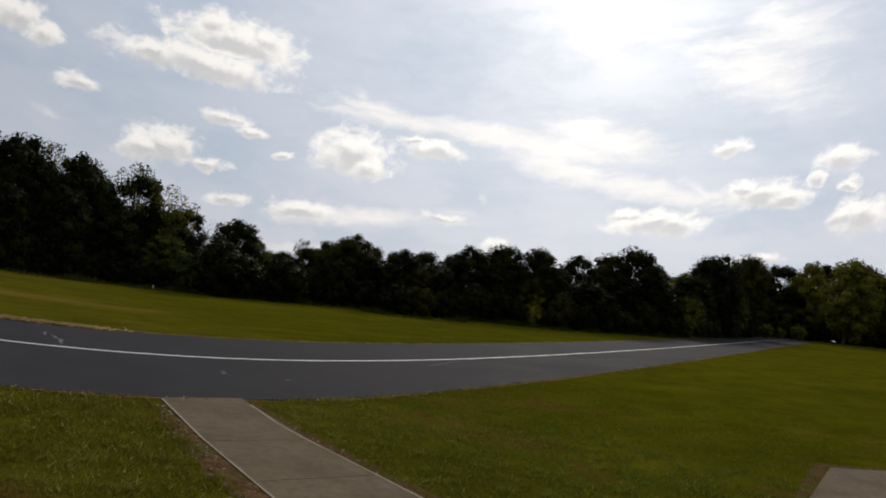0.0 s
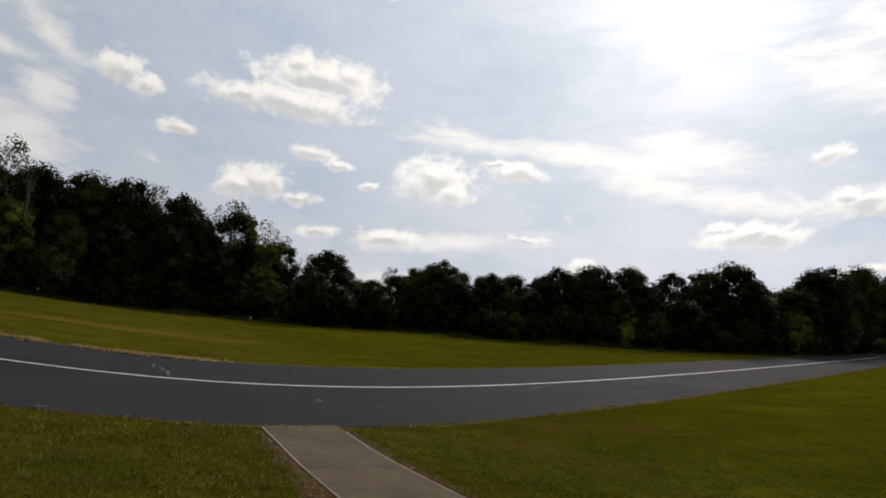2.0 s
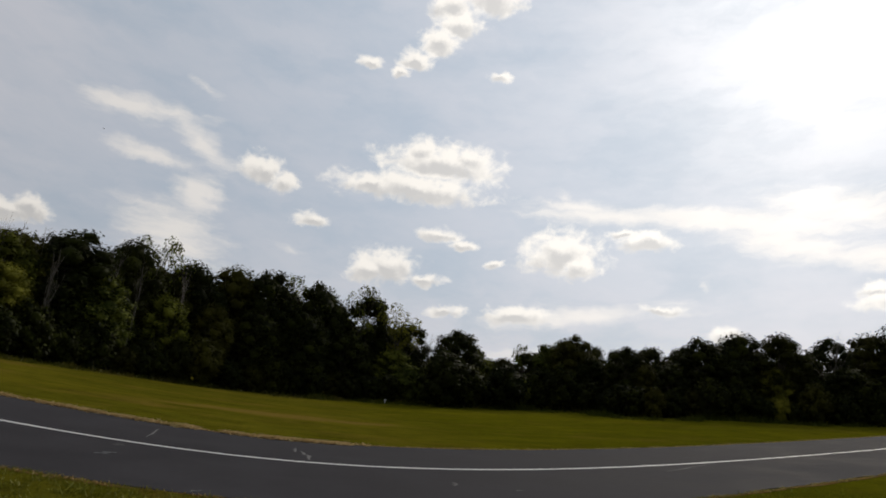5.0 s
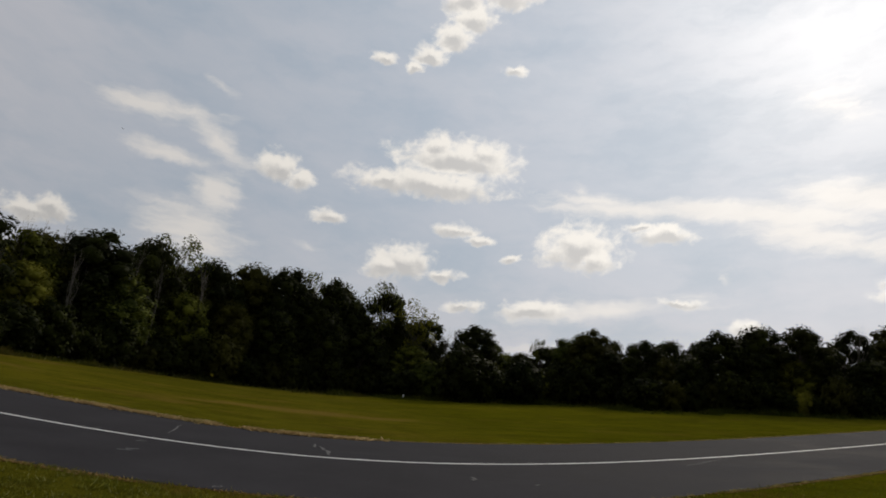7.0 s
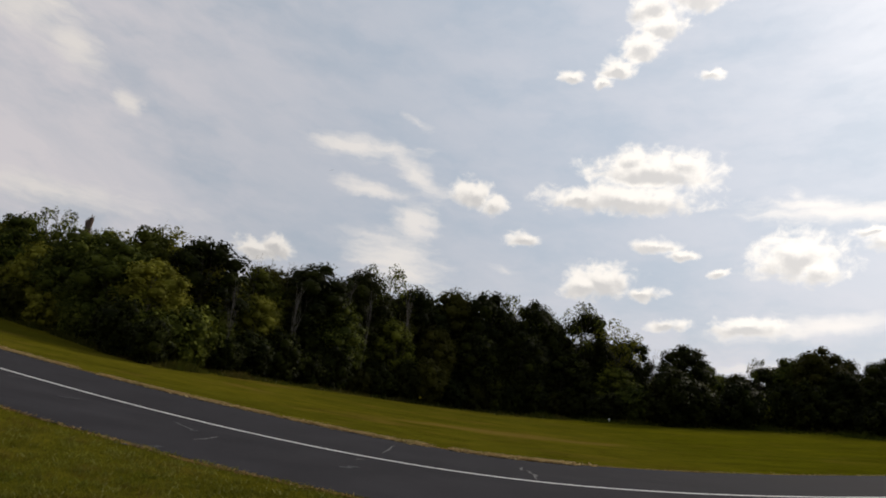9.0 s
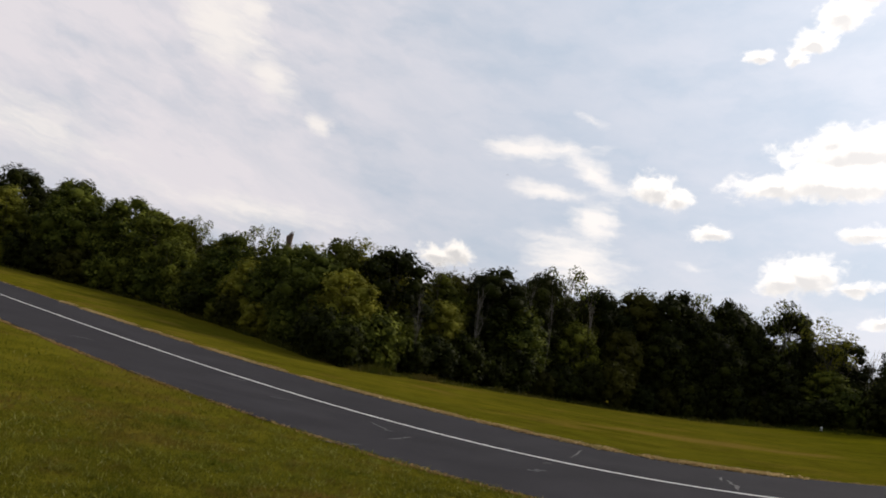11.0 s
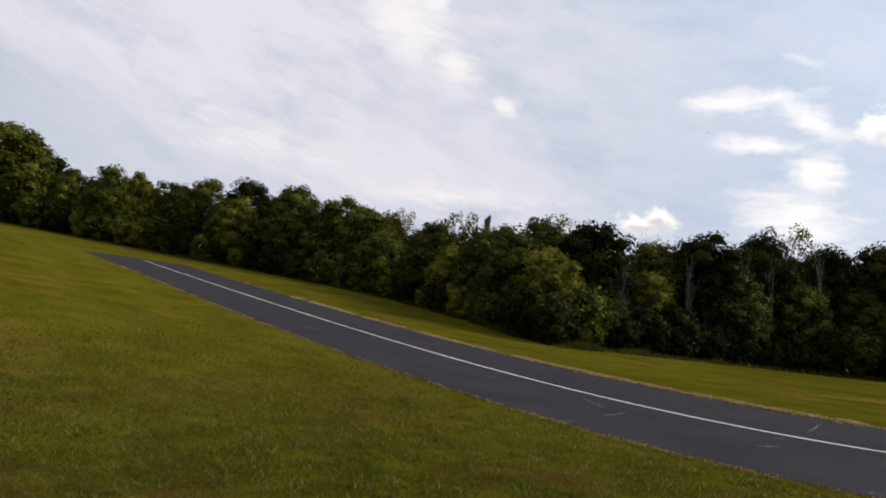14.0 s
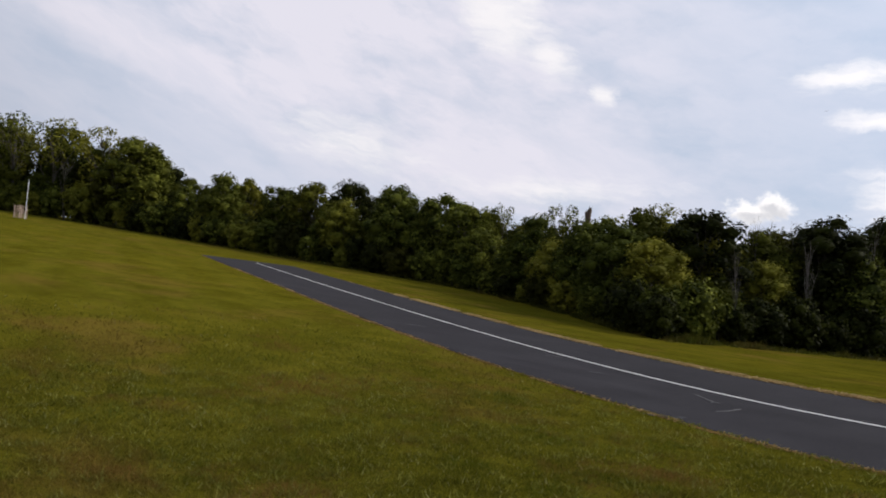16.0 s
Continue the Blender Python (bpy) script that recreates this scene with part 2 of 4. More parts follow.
def grass_material():
    m, n, b, _ = material("mown_grass")
    p = where(n)
    fine, _ = n.noise(p, 30.0, 4.0, 0.75)
    tuft, _ = n.noise(p, 4.0, 5.0, 0.7)
    patch, _ = n.noise(p, 0.55, 5.0, 0.65)
    broad, _ = n.noise(n.vec("MULTIPLY", p, (0.3, 1.0, 1.0)), 0.16, 5.0, 0.65)
    c = n.mix(n.ramp(tuft, 0.3, 0.7), (0.028, 0.032, 0.0040), (0.053, 0.056, 0.0060))
    mottle, _ = n.noise(n.vec("MULTIPLY", p, (0.5, 1.6, 1.0)), 1.0, 6.0, 0.75)
    c = n.mix(n.ramp(mottle, 0.38, 0.62, 0.0, 0.5), c, (0.022, 0.025, 0.003))
    c = n.mix(n.ramp(broad, 0.35, 0.65, 0.0, 0.65), c, (0.072, 0.063, 0.006))
    # mowing lanes along the runway's western leg
    east = n.vec("DOT_PRODUCT", p, (1.0, 0.0, 0.0))
    lane = n.math("SINE", n.math("MULTIPLY", n.vec("DOT_PRODUCT", n.vec("ADD", p, n.vec("MULTIPLY", n.noise(p, 0.3, 2.0)[1], (0.0, 0.9, 0.0))), (0.40, 0.92, 0.0)), 2.9))
    lane = n.math("MULTIPLY", n.ramp(lane, -0.5, 0.5), n.math("MULTIPLY", n.ramp(east, 0.0, -12.0), n.ramp(n.vec("DOT_PRODUCT", p, (0.389, 1.0, 0.0)), 9.0, 7.5)))
    c = n.mix(n.math("MULTIPLY", lane, n.ramp(mottle, 0.3, 0.7, 0.08, 0.32)), c, (0.094, 0.092, 0.013))
    # drifts of drier and of lusher grass
    drift, _ = n.noise(n.vec("MULTIPLY", p, (0.3, 0.9, 1.0)), 0.6, 6.0, 0.68)
    c = n.mix(n.ramp(drift, 0.52, 0.68, 0.0, 0.4), c, (0.102, 0.088, 0.010))
    c = n.mix(n.ramp(drift, 0.47, 0.33, 0.0, 0.65), c, (0.019, 0.026, 0.003))
    c = n.mix(n.ramp(east, 3.0, 10.0, 0.0, 0.9), c, n.mix(1.0, c, (0.76, 0.93, 0.3), "MULTIPLY"))
    worn, _ = n.noise(n.vec("MULTIPLY", p, (0.6, 1.0, 1.0)), 0.32, 5.0, 0.65)
    c = n.mix(n.math("MULTIPLY", n.ramp(worn, 0.52, 0.66, 0.0, 0.6), n.ramp(east, 6.0, -1.0, 0.25, 1.0)), c, (0.094, 0.053, 0.017))
    c = n.mix(n.ramp(patch, 0.54, 0.7, 0.0, 0.4), c, (0.084, 0.054, 0.015))
    c = n.mix(n.ramp(fine, 0.42, 0.6, 0.0, 0.55), c, (0.026, 0.021, 0.005))
    # thin and thick turf
    turf, _ = n.noise(n.vec("MULTIPLY", p, (0.8, 1.1, 1.0)), 0.8, 8.0, 0.72)
    c = n.mix(n.ramp(turf, 0.35, 0.65), n.mix(1.0, c, (0.62, 0.66, 0.66), "MULTIPLY"), n.mix(1.0, c, (1.3, 1.26, 1.2), "MULTIPLY"))
    dry = n.vec("LENGTH", n.vec("MULTIPLY", n.vec("SUBTRACT", p, (DRY_X, DRY_Y, 0.0)), (0.2, 0.75, 0.0)))
    dry = n.math("ADD", dry, n.math("MULTIPLY", n.math("SUBTRACT", patch, 0.5), 2.0))
    c = n.mix(n.ramp(dry, 1.1, 0.3, 0.0, 0.6), c, (0.120, 0.070, 0.022))
    n.put(b.inputs["Base Color"], c)
    n.put(b.inputs["Roughness"], 1.0)
    n.put(b.inputs["Specular IOR Level"], 0.0)
    # blade tips that catch light at a low angle
    n.put(b.inputs["Sheen Weight"], 0.10)
    n.put(b.inputs["Sheen Roughness"], 0.5)
    n.put(b.inputs["Sheen Tint"], (0.86, 0.74, 0.04, 1))
    n.put(b.inputs["Normal"], n.bump(n.math("ADD", fine, n.math("MULTIPLY", tuft, 1.5)), 0.5, 0.05))
    return m


def blade_material(name, dark, light, dry, dryness):
    m, n, b, o = material(name)
    r = island(n)
    patch, _ = n.noise(where(n), 0.55, 5.0, 0.65)
    c = n.mix(n.math("POWER", r, 2.2), dark, light)
    c = n.mix(n.ramp(r, 0.955, 0.975, 0.0, 0.6), c, (0.34, 0.33, 0.16))
    mottle, _ = n.noise(where(n), 1.1, 5.0, 0.7)
    c = n.mix(n.ramp(mottle, 0.42, 0.62, 0.0, 0.4), c, dark)
    broad, _ = n.noise(where(n), 0.28, 3.0, 0.6)
    c = n.mix(n.ramp(broad, 0.4, 0.62, 0.0, 0.25), c, light)
    lush, _ = n.noise(n.vec("ADD", where(n), (31.0, 7.0, 0.0)), 0.75, 5.0, 0.7)
    c = n.mix(n.ramp(lush, 0.5, 0.64, 0.0, 0.45), c, (dark[0] * 0.8, dark[1] * 1.15, dark[2]))
    worn, _ = n.noise(n.vec("MULTIPLY", where(n), (0.6, 1.0, 1.0)), 0.32, 5.0, 0.65)
    east = n.vec("DOT_PRODUCT", where(n), (1.0, 0.0, 0.0))
    c = n.mix(n.math("MULTIPLY", n.ramp(worn, 0.52, 0.66, 0.0, dryness * 0.7), n.ramp(east, 6.0, -1.0, 0.25, 1.0)), c, dry)
    c = n.mix(n.ramp(east, 2.5, 7.0, 0.0, 0.6), c, tuple(0.45 * (u + v) * k for u, v, k in zip(dark, light, (0.62, 0.85, 0.5))))
    c = n.mix(n.ramp(patch, 0.5, 0.66, 0.0, dryness), c, dry)
    n.put(b.inputs["Base Color"], c)
    n.put(b.inputs["Roughness"], 0.8)
    n.put(b.inputs["Specular IOR Level"], 0.05)
    tr = n.node("ShaderNodeBsdfTranslucent")
    n.put(tr.inputs["Color"], c)
    mx = n.node("ShaderNodeMixShader")
    n.put(mx.inputs[0], 0.5)
    n.put(mx.inputs[1], b.outputs[0])
    n.put(mx.inputs[2], tr.outputs[0])
    n.put(o.inputs["Surface"], mx.outputs[0])
    return m


def leaf_material(name, dark, light, turned):
    m, n, b, o = material(name)
    r = island(n)
    each = n.node("ShaderNodeObjectInfo").outputs["Random"]
    c = n.mix(n.math("POWER", r, 1.4), dark, light)
    # each tree has its own hue: fresher, yellower or darker
    other = n.math("FRACT", n.math("MULTIPLY", each, 7.31))
    c = n.mix(n.ramp(each, 0.45, 1.0, 0.0, 0.75), c, turned)
    c = n.mix(n.ramp(other, 0.4, 1.0, 0.0, 0.6), c, tuple(0.75 * u + 0.12 * v * k for u, v, k in zip(dark, light, (0.8, 1.15, 1.5))))
    clump, _ = n.noise(where(n), 0.85, 3.0, 0.55)
    c = n.mix(n.ramp(clump, 0.4, 0.62, 0.0, 0.5), c, dark)
    n.put(b.inputs["Base Color"], c)
    n.put(b.inputs["Roughness"], 0.7)
    n.put(b.inputs["Specular IOR Level"], 0.04)
    tr = n.node("ShaderNodeBsdfTranslucent")
    n.put(tr.inputs["Color"], c)
    mx = n.node("ShaderNodeMixShader")
    n.put(mx.inputs[0], 0.16)
    n.put(mx.inputs[1], b.outputs[0])
    n.put(mx.inputs[2], tr.outputs[0])
    n.put(o.inputs["Surface"], mx.outputs[0])
    return m


def bark_material(name, a, c2):
    m, n, b, _ = material(name)
    p = where(n)
    f, _ = n.noise(n.vec("MULTIPLY", p, (6.0, 6.0, 1.2)), 2.5, 5.0, 0.7)
    n.put(b.inputs["Base Color"], n.mix(n.ramp(f, 0.3, 0.7), a, c2))
    n.put(b.inputs["Roughness"], 0.9)
    n.put(b.inputs["Normal"], n.bump(f, 0.6, 0.03))
    return m


def asphalt_material():
    m, n, b, _ = material("asphalt")
    p = where(n)
    grit, _ = n.noise(p, 90.0, 2.0, 0.7)
    worn, _ = n.noise(p, 0.7, 5.0, 0.6)
    smear, _ = n.noise(n.vec("MULTIPLY", p, (0.25, 1.3, 1.0)), 0.8, 4.0, 0.6)
    c = n.mix(n.ramp(worn, 0.3, 0.7), (0.0235, 0.0225, 0.0250), (0.0335, 0.0325, 0.0360))
    c = n.mix(n.ramp(smear, 0.55, 0.75, 0.0, 0.5), c, (0.044, 0.042, 0.047))
    c = n.mix(n.ramp(grit, 0.45, 0.8, 0.0, 0.5), c, (0.070, 0.069, 0.074))
    n.put(b.inputs["Base Color"], c)
    n.put(b.inputs["Roughness"], n.ramp(worn, 0.3, 0.7, 0.85, 0.97))
    n.put(b.inputs["Specular IOR Level"], 0.02)
    n.put(b.inputs["Normal"], n.bump(grit, 0.3, 0.004))
    return m


def paint_material():
    m, n, b, _ = material("road_paint")
    p = where(n)
    chips, _ = n.noise(p, 7.0, 5.0, 0.7)
    c = n.mix(n.ramp(chips, 0.55, 0.72, 0.0, 0.7), (0.66, 0.66, 0.64), (0.16, 0.16, 0.17))
    n.put(b.inputs["Base Color"], c)
    n.put(b.inputs["Roughness"], 0.7)
    return m


def concrete_material():
    m, n, b, _ = material("concrete")
    p = where(n)
    grit, _ = n.noise(p, 55.0, 3.0, 0.7)
    stain, _ = n.noise(p, 1.4, 5.0, 0.65)
    each = n.node("ShaderNodeObjectInfo").outputs["Random"]
    c = n.mix(n.ramp(stain, 0.3, 0.7), (0.100, 0.074, 0.047), (0.150, 0.115, 0.075))
    c = n.mix(n.math("MULTIPLY", each, 0.25), c, (0.085, 0.068, 0.047))
    c = n.mix(n.ramp(grit, 0.5, 0.8, 0.0, 0.4), c, (0.060, 0.045, 0.028))
    blot, _ = n.noise(p, 9.0, 6.0, 0.75)
    c = n.mix(n.ramp(blot, 0.45, 0.65, 0.0, 0.5), c, (0.075, 0.055, 0.033))
    c = n.mix(n.ramp(blot, 0.42, 0.3, 0.0, 0.5), c, (0.185, 0.140, 0.090))
    n.put(b.inputs["Base Color"], c)
    n.put(b.inputs["Roughness"], 1.0)
    n.put(b.inputs["Specular IOR Level"], 0.05)
    n.put(b.inputs["Normal"], n.bump(n.math("ADD", grit, stain), 0.4, 0.006))
    return m


def soil_material(name, a, c2):
    m, n, b, _ = material(name)
    p = where(n)
    f, _ = n.noise(p, 14.0, 5.0, 0.7)
    g, _ = n.noise(p, 2.2, 4.0, 0.6)
    c = n.mix(n.ramp(f, 0.3, 0.7), a, c2)
    c = n.mix(n.ramp(g, 0.45, 0.65, 0.0, 0.7), c, (0.06, 0.062, 0.018))
    n.put(b.inputs["Base Color"], c)
    n.put(b.inputs["Roughness"], 1.0)
    n.put(b.inputs["Specular IOR Level"], 0.0)
    n.put(b.inputs["Normal"], n.bump(f, 0.8, 0.02))
    return m


def plain(name, colour, rough, metal=0.0):
    m, n, b, _ = material(name)
    f, _ = n.noise(where(n), 9.0, 4.0, 0.6)
    n.put(b.inputs["Base Color"], n.mix(n.ramp(f, 0.3, 0.7, 0.0, 0.35), colour, tuple(c * 0.6 for c in colour)))
    n.put(b.inputs["Roughness"], rough)
    n.put(b.inputs["Metallic"], metal)
    return m


GRASS = grass_material()
BLADE = blade_material("grass_blade", (0.062, 0.063, 0.005), (0.198, 0.190, 0.021), (0.150, 0.086, 0.022), 0.85)
STRAW = blade_material("dry_grass_blade", (0.17, 0.105, 0.036), (0.52, 0.37, 0.17), (0.11, 0.09, 0.03), 0.2)
STRAW_PALE = blade_material("cut_straw_blade", (0.27, 0.185, 0.08), (0.62, 0.47, 0.24), (0.18, 0.12, 0.045), 0.2)
MEADOW = blade_material("meadow_blade", (0.034, 0.040, 0.005), (0.085, 0.082, 0.013), (0.105, 0.074, 0.024), 0.6)
# tree leaves in three tones: backlit, sunlit and half-lit, the light put into colour
LEAF_SHADED = leaf_material("shaded_leaf", (0.006, 0.008, 0.0015), (0.042, 0.049, 0.006), (0.060, 0.056, 0.007))
LEAF_LIT = leaf_material("lit_leaf", (0.017, 0.023, 0.003), (0.212, 0.228, 0.032), (0.245, 0.225, 0.026))
LEAF_HALF_LIT = leaf_material("half_lit_leaf", (0.016, 0.021, 0.003), (0.130, 0.144, 0.018), (0.145, 0.134, 0.015))
BARK = bark_material("bark", (0.045, 0.038, 0.030), (0.11, 0.095, 0.078))
BARK_GREY = bark_material("dead_bark", (0.06, 0.052, 0.043), (0.13, 0.115, 0.098))
ASPHALT = asphalt_material()
PAINT = paint_material()
CONCRETE = concrete_material()
SOIL = soil_material("bare_soil", (0.052, 0.029, 0.012), (0.130, 0.078, 0.040))
VERGE = soil_material("dry_verge", (0.085, 0.052, 0.016), (0.19, 0.115, 0.042))
SCUFF = plain("tar_patch", (0.015, 0.015, 0.018), 0.7)
CHALK = plain("scraped_asphalt", (0.068, 0.066, 0.069), 0.9)


# ------------------------------------------------------------------ ground form
def soft(v, w):
    return (np.sqrt(v * v + w * w) + v) / 2


def limit(v, top, w):
    return top - soft(top - v, w)


def land(x, y):
    """Height of the ground: a shallow dish along the runway that falls away towards the wood."""
    x, y = np.asarray(x, float), np.asarray(y, float)
    rise = 0.105 * (soft(limit(x, 135, 20) - 3, 8) - soft(np.float64(-3), 8)) + 0.105 * (soft(limit(-x, 135, 20) - 3, 8) - soft(np.float64(-3), 8))
    fall = -0.03 * (soft(limit(y, 95, 20) - 14, 4) - soft(np.float64(-14), 4))
    return rise + fall


def gz(x, y):
    return float(land(x, y))


def centre(x):
    """The runway's middle line."""
    x = np.asarray(x, float)
    return 12.119 + 0.429 * (np.sqrt((x - 0.677) ** 2 + 3.555 ** 2) - 3.555) + 0.04 * x


def mesh_object(name, verts, faces, mat, smooth=False):
    me = bpy.data.meshes.new(name)
    me.from_pydata([tuple(map(float, v)) for v in verts], [], [tuple(map(int, f)) for f in faces])
    me.materials.append(mat)
    if smooth:
        me.polygons.foreach_set("use_smooth", [True] * len(me.polygons))
    me.update()
    return new(name, me)


def big_mesh(name, verts, faces, mat, smooth=False):
    """A mesh out of numpy arrays; all faces have the same number of corners."""
    me = bpy.data.meshes.new(name)
    verts, faces = np.asarray(verts, np.float32), np.asarray(faces, np.int32)
    k = faces.shape[1]
    me.vertices.add(len(verts))
    me.vertices.foreach_set("co", verts.ravel())
    me.loops.add(faces.size)
    me.loops.foreach_set("vertex_index", faces.ravel())
    me.polygons.add(len(faces))
    me.polygons.foreach_set("loop_start", np.arange(0, faces.size, k, dtype=np.int32))
    if smooth:
        me.polygons.foreach_set("use_smooth", np.ones(len(faces), bool))
    me.update(calc_edges=True)
    me.validate()
    me.materials.append(mat)
    return new(name, me)


def part(name, bm, mat, parent, label=""):
    me = bpy.data.meshes.new(name)
    bm.to_mesh(me)
    bm.free()
    me.materials.append(mat)
    ob = new(name, me)
    ob.parent = parent
    return tagged(ob, label)


def steps(a, b, near, far, keep):
    """Coordinates from a to b, near apart within keep of 0 and growing to far."""
    out, v = [], 0.0
    for sign, end in ((1, b), (-1, a)):
        v, line = 0.0, []
        while v < abs(end):
            line.append(v * sign)
            v += near if v < keep else min(far, near + (v - keep) * 0.12)
        line.append(end)
        out += line
    return sorted(set(out))


def build_ground():
    xs, ys = steps(-1800, 1800, 1.2, 160, 70), steps(-1500, 1800, 1.2, 160, 70)
    X, Y = np.meshgrid(xs, ys)
    V = np.c_[X.ravel(), Y.ravel(), land(X, Y).ravel()]
    nx, ny = len(xs), len(ys)
    i = (np.arange(ny - 1)[:, None] * nx + np.arange(nx - 1)[None]).ravel()
    ob = big_mesh("ground", V, np.c_[i, i + 1, i + nx + 1, i + nx], GRASS, True)
    tagged(ob, "mown green grass field with dry brownish patches", "lawn", kind="structure")


build_ground()

# ------------------------------------------------------------------ runway
X_LEFT, X_RIGHT = -39.8, 96.0


def near_half(x):
    """Half widths: the strip is a little wider where it bends."""
    return 3.0 + 0.48 * np.exp(-((x - 1.5) / 4.5) ** 2)


def far_half(x):
    return 3.0 + 0.4 * np.exp(-((x + 5.0) / 5.0) ** 2)


def frame_along(xs):
    """Points on the middle line and the unit normal that points away from the camera's side."""
    xs = np.asarray(xs, float)
    y = centre(xs)
    s = (centre(xs + 0.01) - centre(xs - 0.01)) / 0.02
    n = np.c_[-s, np.ones_like(s)] / np.sqrt(1 + s * s)[:, None]
    return np.c_[xs, y], n


def ribbon(name, xs, inner, outer, top, thick, mat):
    """A strip that follows the runway between two offsets from its middle line, lying on the ground."""
    mid, nrm = frame_along(xs)
    inner, outer = np.broadcast_to(inner, len(xs)), np.broadcast_to(outer, len(xs))
    cols = 9
    rows = []
    for k in range(cols):
        o = inner + (outer - inner) * k / (cols - 1)
        P = mid + nrm * o[:, None]
        rows.append(np.c_[P, land(P[:, 0], P[:, 1]) + top])
    m = len(xs)
    V = np.vstack(rows)
    F = [(k * m + i, k * m + i + 1, (k + 1) * m + i + 1, (k + 1) * m + i) for k in range(cols - 1) for i in range(m - 1)]
    base = len(V)
    rim = [k * m for k in range(cols)] + [(cols - 1) * m + i for i in range(1, m)] + [k * m + m - 1 for k in range(cols - 2, -1, -1)] + [i for i in range(m - 2, 0, -1)]
    V = np.vstack([V, V[rim] - np.array([0, 0, thick])])
    r = len(rim)
    F += [(rim[j], base + j, base + (j + 1) % r, rim[(j + 1) % r]) for j in range(r)]
    return mesh_object(name, V, F, mat)


def ragged(xs, amount, scale, seed):
    return np.array([noise.fractal((x * scale, seed * 7.3, 0.0), 0.9, 2.0, 5) for x in xs]) * amount


def build_runway():
    xs = np.arange(X_LEFT, X_RIGHT, 0.3)
    near, far = -near_half(xs) + ragged(xs, 0.07, 0.9, 1), far_half(xs) + ragged(xs, 0.07, 0.9, 2)
    ob = ribbon("runway", xs, near, far, 0.014, 0.15, ASPHALT)
    tagged(ob, "dark grey worn asphalt runway strip between lawns", "runway", kind="structure")
    line = np.arange(X_LEFT + 1.9, X_RIGHT - 4, 0.3)
    ob = ribbon("centre_line", line, -0.035, 0.035, 0.0185, 0.004, PAINT)
    tagged(ob, "thin white painted centre line on the asphalt", "road marking", kind="structure")
    for side, name in ((-1, "verge_near"), (1, "verge_far")):
        w = np.maximum(0.10 + ragged(xs, 0.16, 0.55, 5 + side), 0.02)
        a, b = (-near_half(xs) - w, -near_half(xs) + ragged(xs, 0.1, 1.1, 3)) if side < 0 else (far_half(xs) + ragged(xs, 0.1, 1.1, 4), far_half(xs) + w)
        ob = ribbon(name, xs, a, b, 0.009, 0.05, VERGE)
        tagged(ob, "ragged edge of dry brown grass beside asphalt", "verge", kind="structure")


build_runway()


# ------------------------------------------------------------------ trees
def tube(path, radii, sides, V, F):
    """Adds a tapering tube along a path to the lists."""
    start = len(V)
    for k, (p, r) in enumerate(zip(path, radii)):
        t = (path[min(k + 1, len(path) - 1)] - path[max(k - 1, 0)]).normalized()
        u = t.orthogonal().normalized()
        w = t.cross(u)
        for s in range(sides):
            a = 2 * math.pi * s / sides
            V.append(p + (u * math.cos(a) + w * math.sin(a)) * r)
    for k in range(len(path) - 1):
        for s in range(sides):
            a, b = start + k * sides + s, start + k * sides + (s + 1) % sides
            F.append((a, b, b + sides, a + sides))


def limb(rng, at, way, length, r0, r1, bend, count=5):
    path, radii, p, d = [at.copy()], [r0], at.copy(), way.normalized()
    for k in range(count):
        d = (d + Vector((rng.gauss(0, bend), rng.gauss(0, bend), rng.gauss(0, bend * 0.6) + 0.05))).normalized()
        p = p + d * (length / count)
        path.append(p.copy())
        radii.append(r0 + (r1 - r0) * (k + 1) / count)
    return path, radii


def leaves(rs, lobes, count, size, apart=True):
    """Small bent leaf sprays on the outside of the lobes, thinner beneath; quads out of numpy."""
    tries = count * 3
    C, R = np.array([l[0] for l in lobes]), np.array([l[1] for l in lobes])
    which = rs.choice(len(lobes), tries, p=R * R / (R * R).sum())
    d = rs.normal(size=(tries, 3))
    d /= np.linalg.norm(d, axis=1)[:, None]
    ragged_edge = rs.choice([0.82, 0.95, 1.0, 1.08, 1.2], tries)
    P = C[which] + d * (R[which] * ragged_edge * rs.uniform(0.85, 1.05, tries))[:, None]
    # none inside a neighbouring lobe
    away = (np.linalg.norm(P[:, None] - C[None], axis=2) / R[None]).min(axis=1) if apart else 1.0
    keep = (away > 0.72) & (d[:, 2] > rs.uniform(-1.3, -0.2, tries))
    P, d = P[keep][:count], d[keep][:count]
    n = len(P)
    nrm = d * 0.8 + rs.normal(scale=0.45, size=(n, 3)) + np.array([0, 0, 0.6])
    nrm /= np.linalg.norm(nrm, axis=1)[:, None]
    t = np.cross(nrm, rs.normal(size=(n, 3)))
    t /= np.linalg.norm(t, axis=1)[:, None] + 1e-9
    b = np.cross(nrm, t)
    s = (size * rs.uniform(0.6, 1.4, n))[:, None]
    tip = t * s
    V = np.stack([P - tip * 0.5 - nrm * s * 0.12, P + b * s * 0.36, P + tip * 0.55 - nrm * s * 0.15, P - b * s * 0.36], 1)
    i = np.arange(n)[:, None] * 4
    return V.reshape(-1, 3), i + np.arange(4)[None]


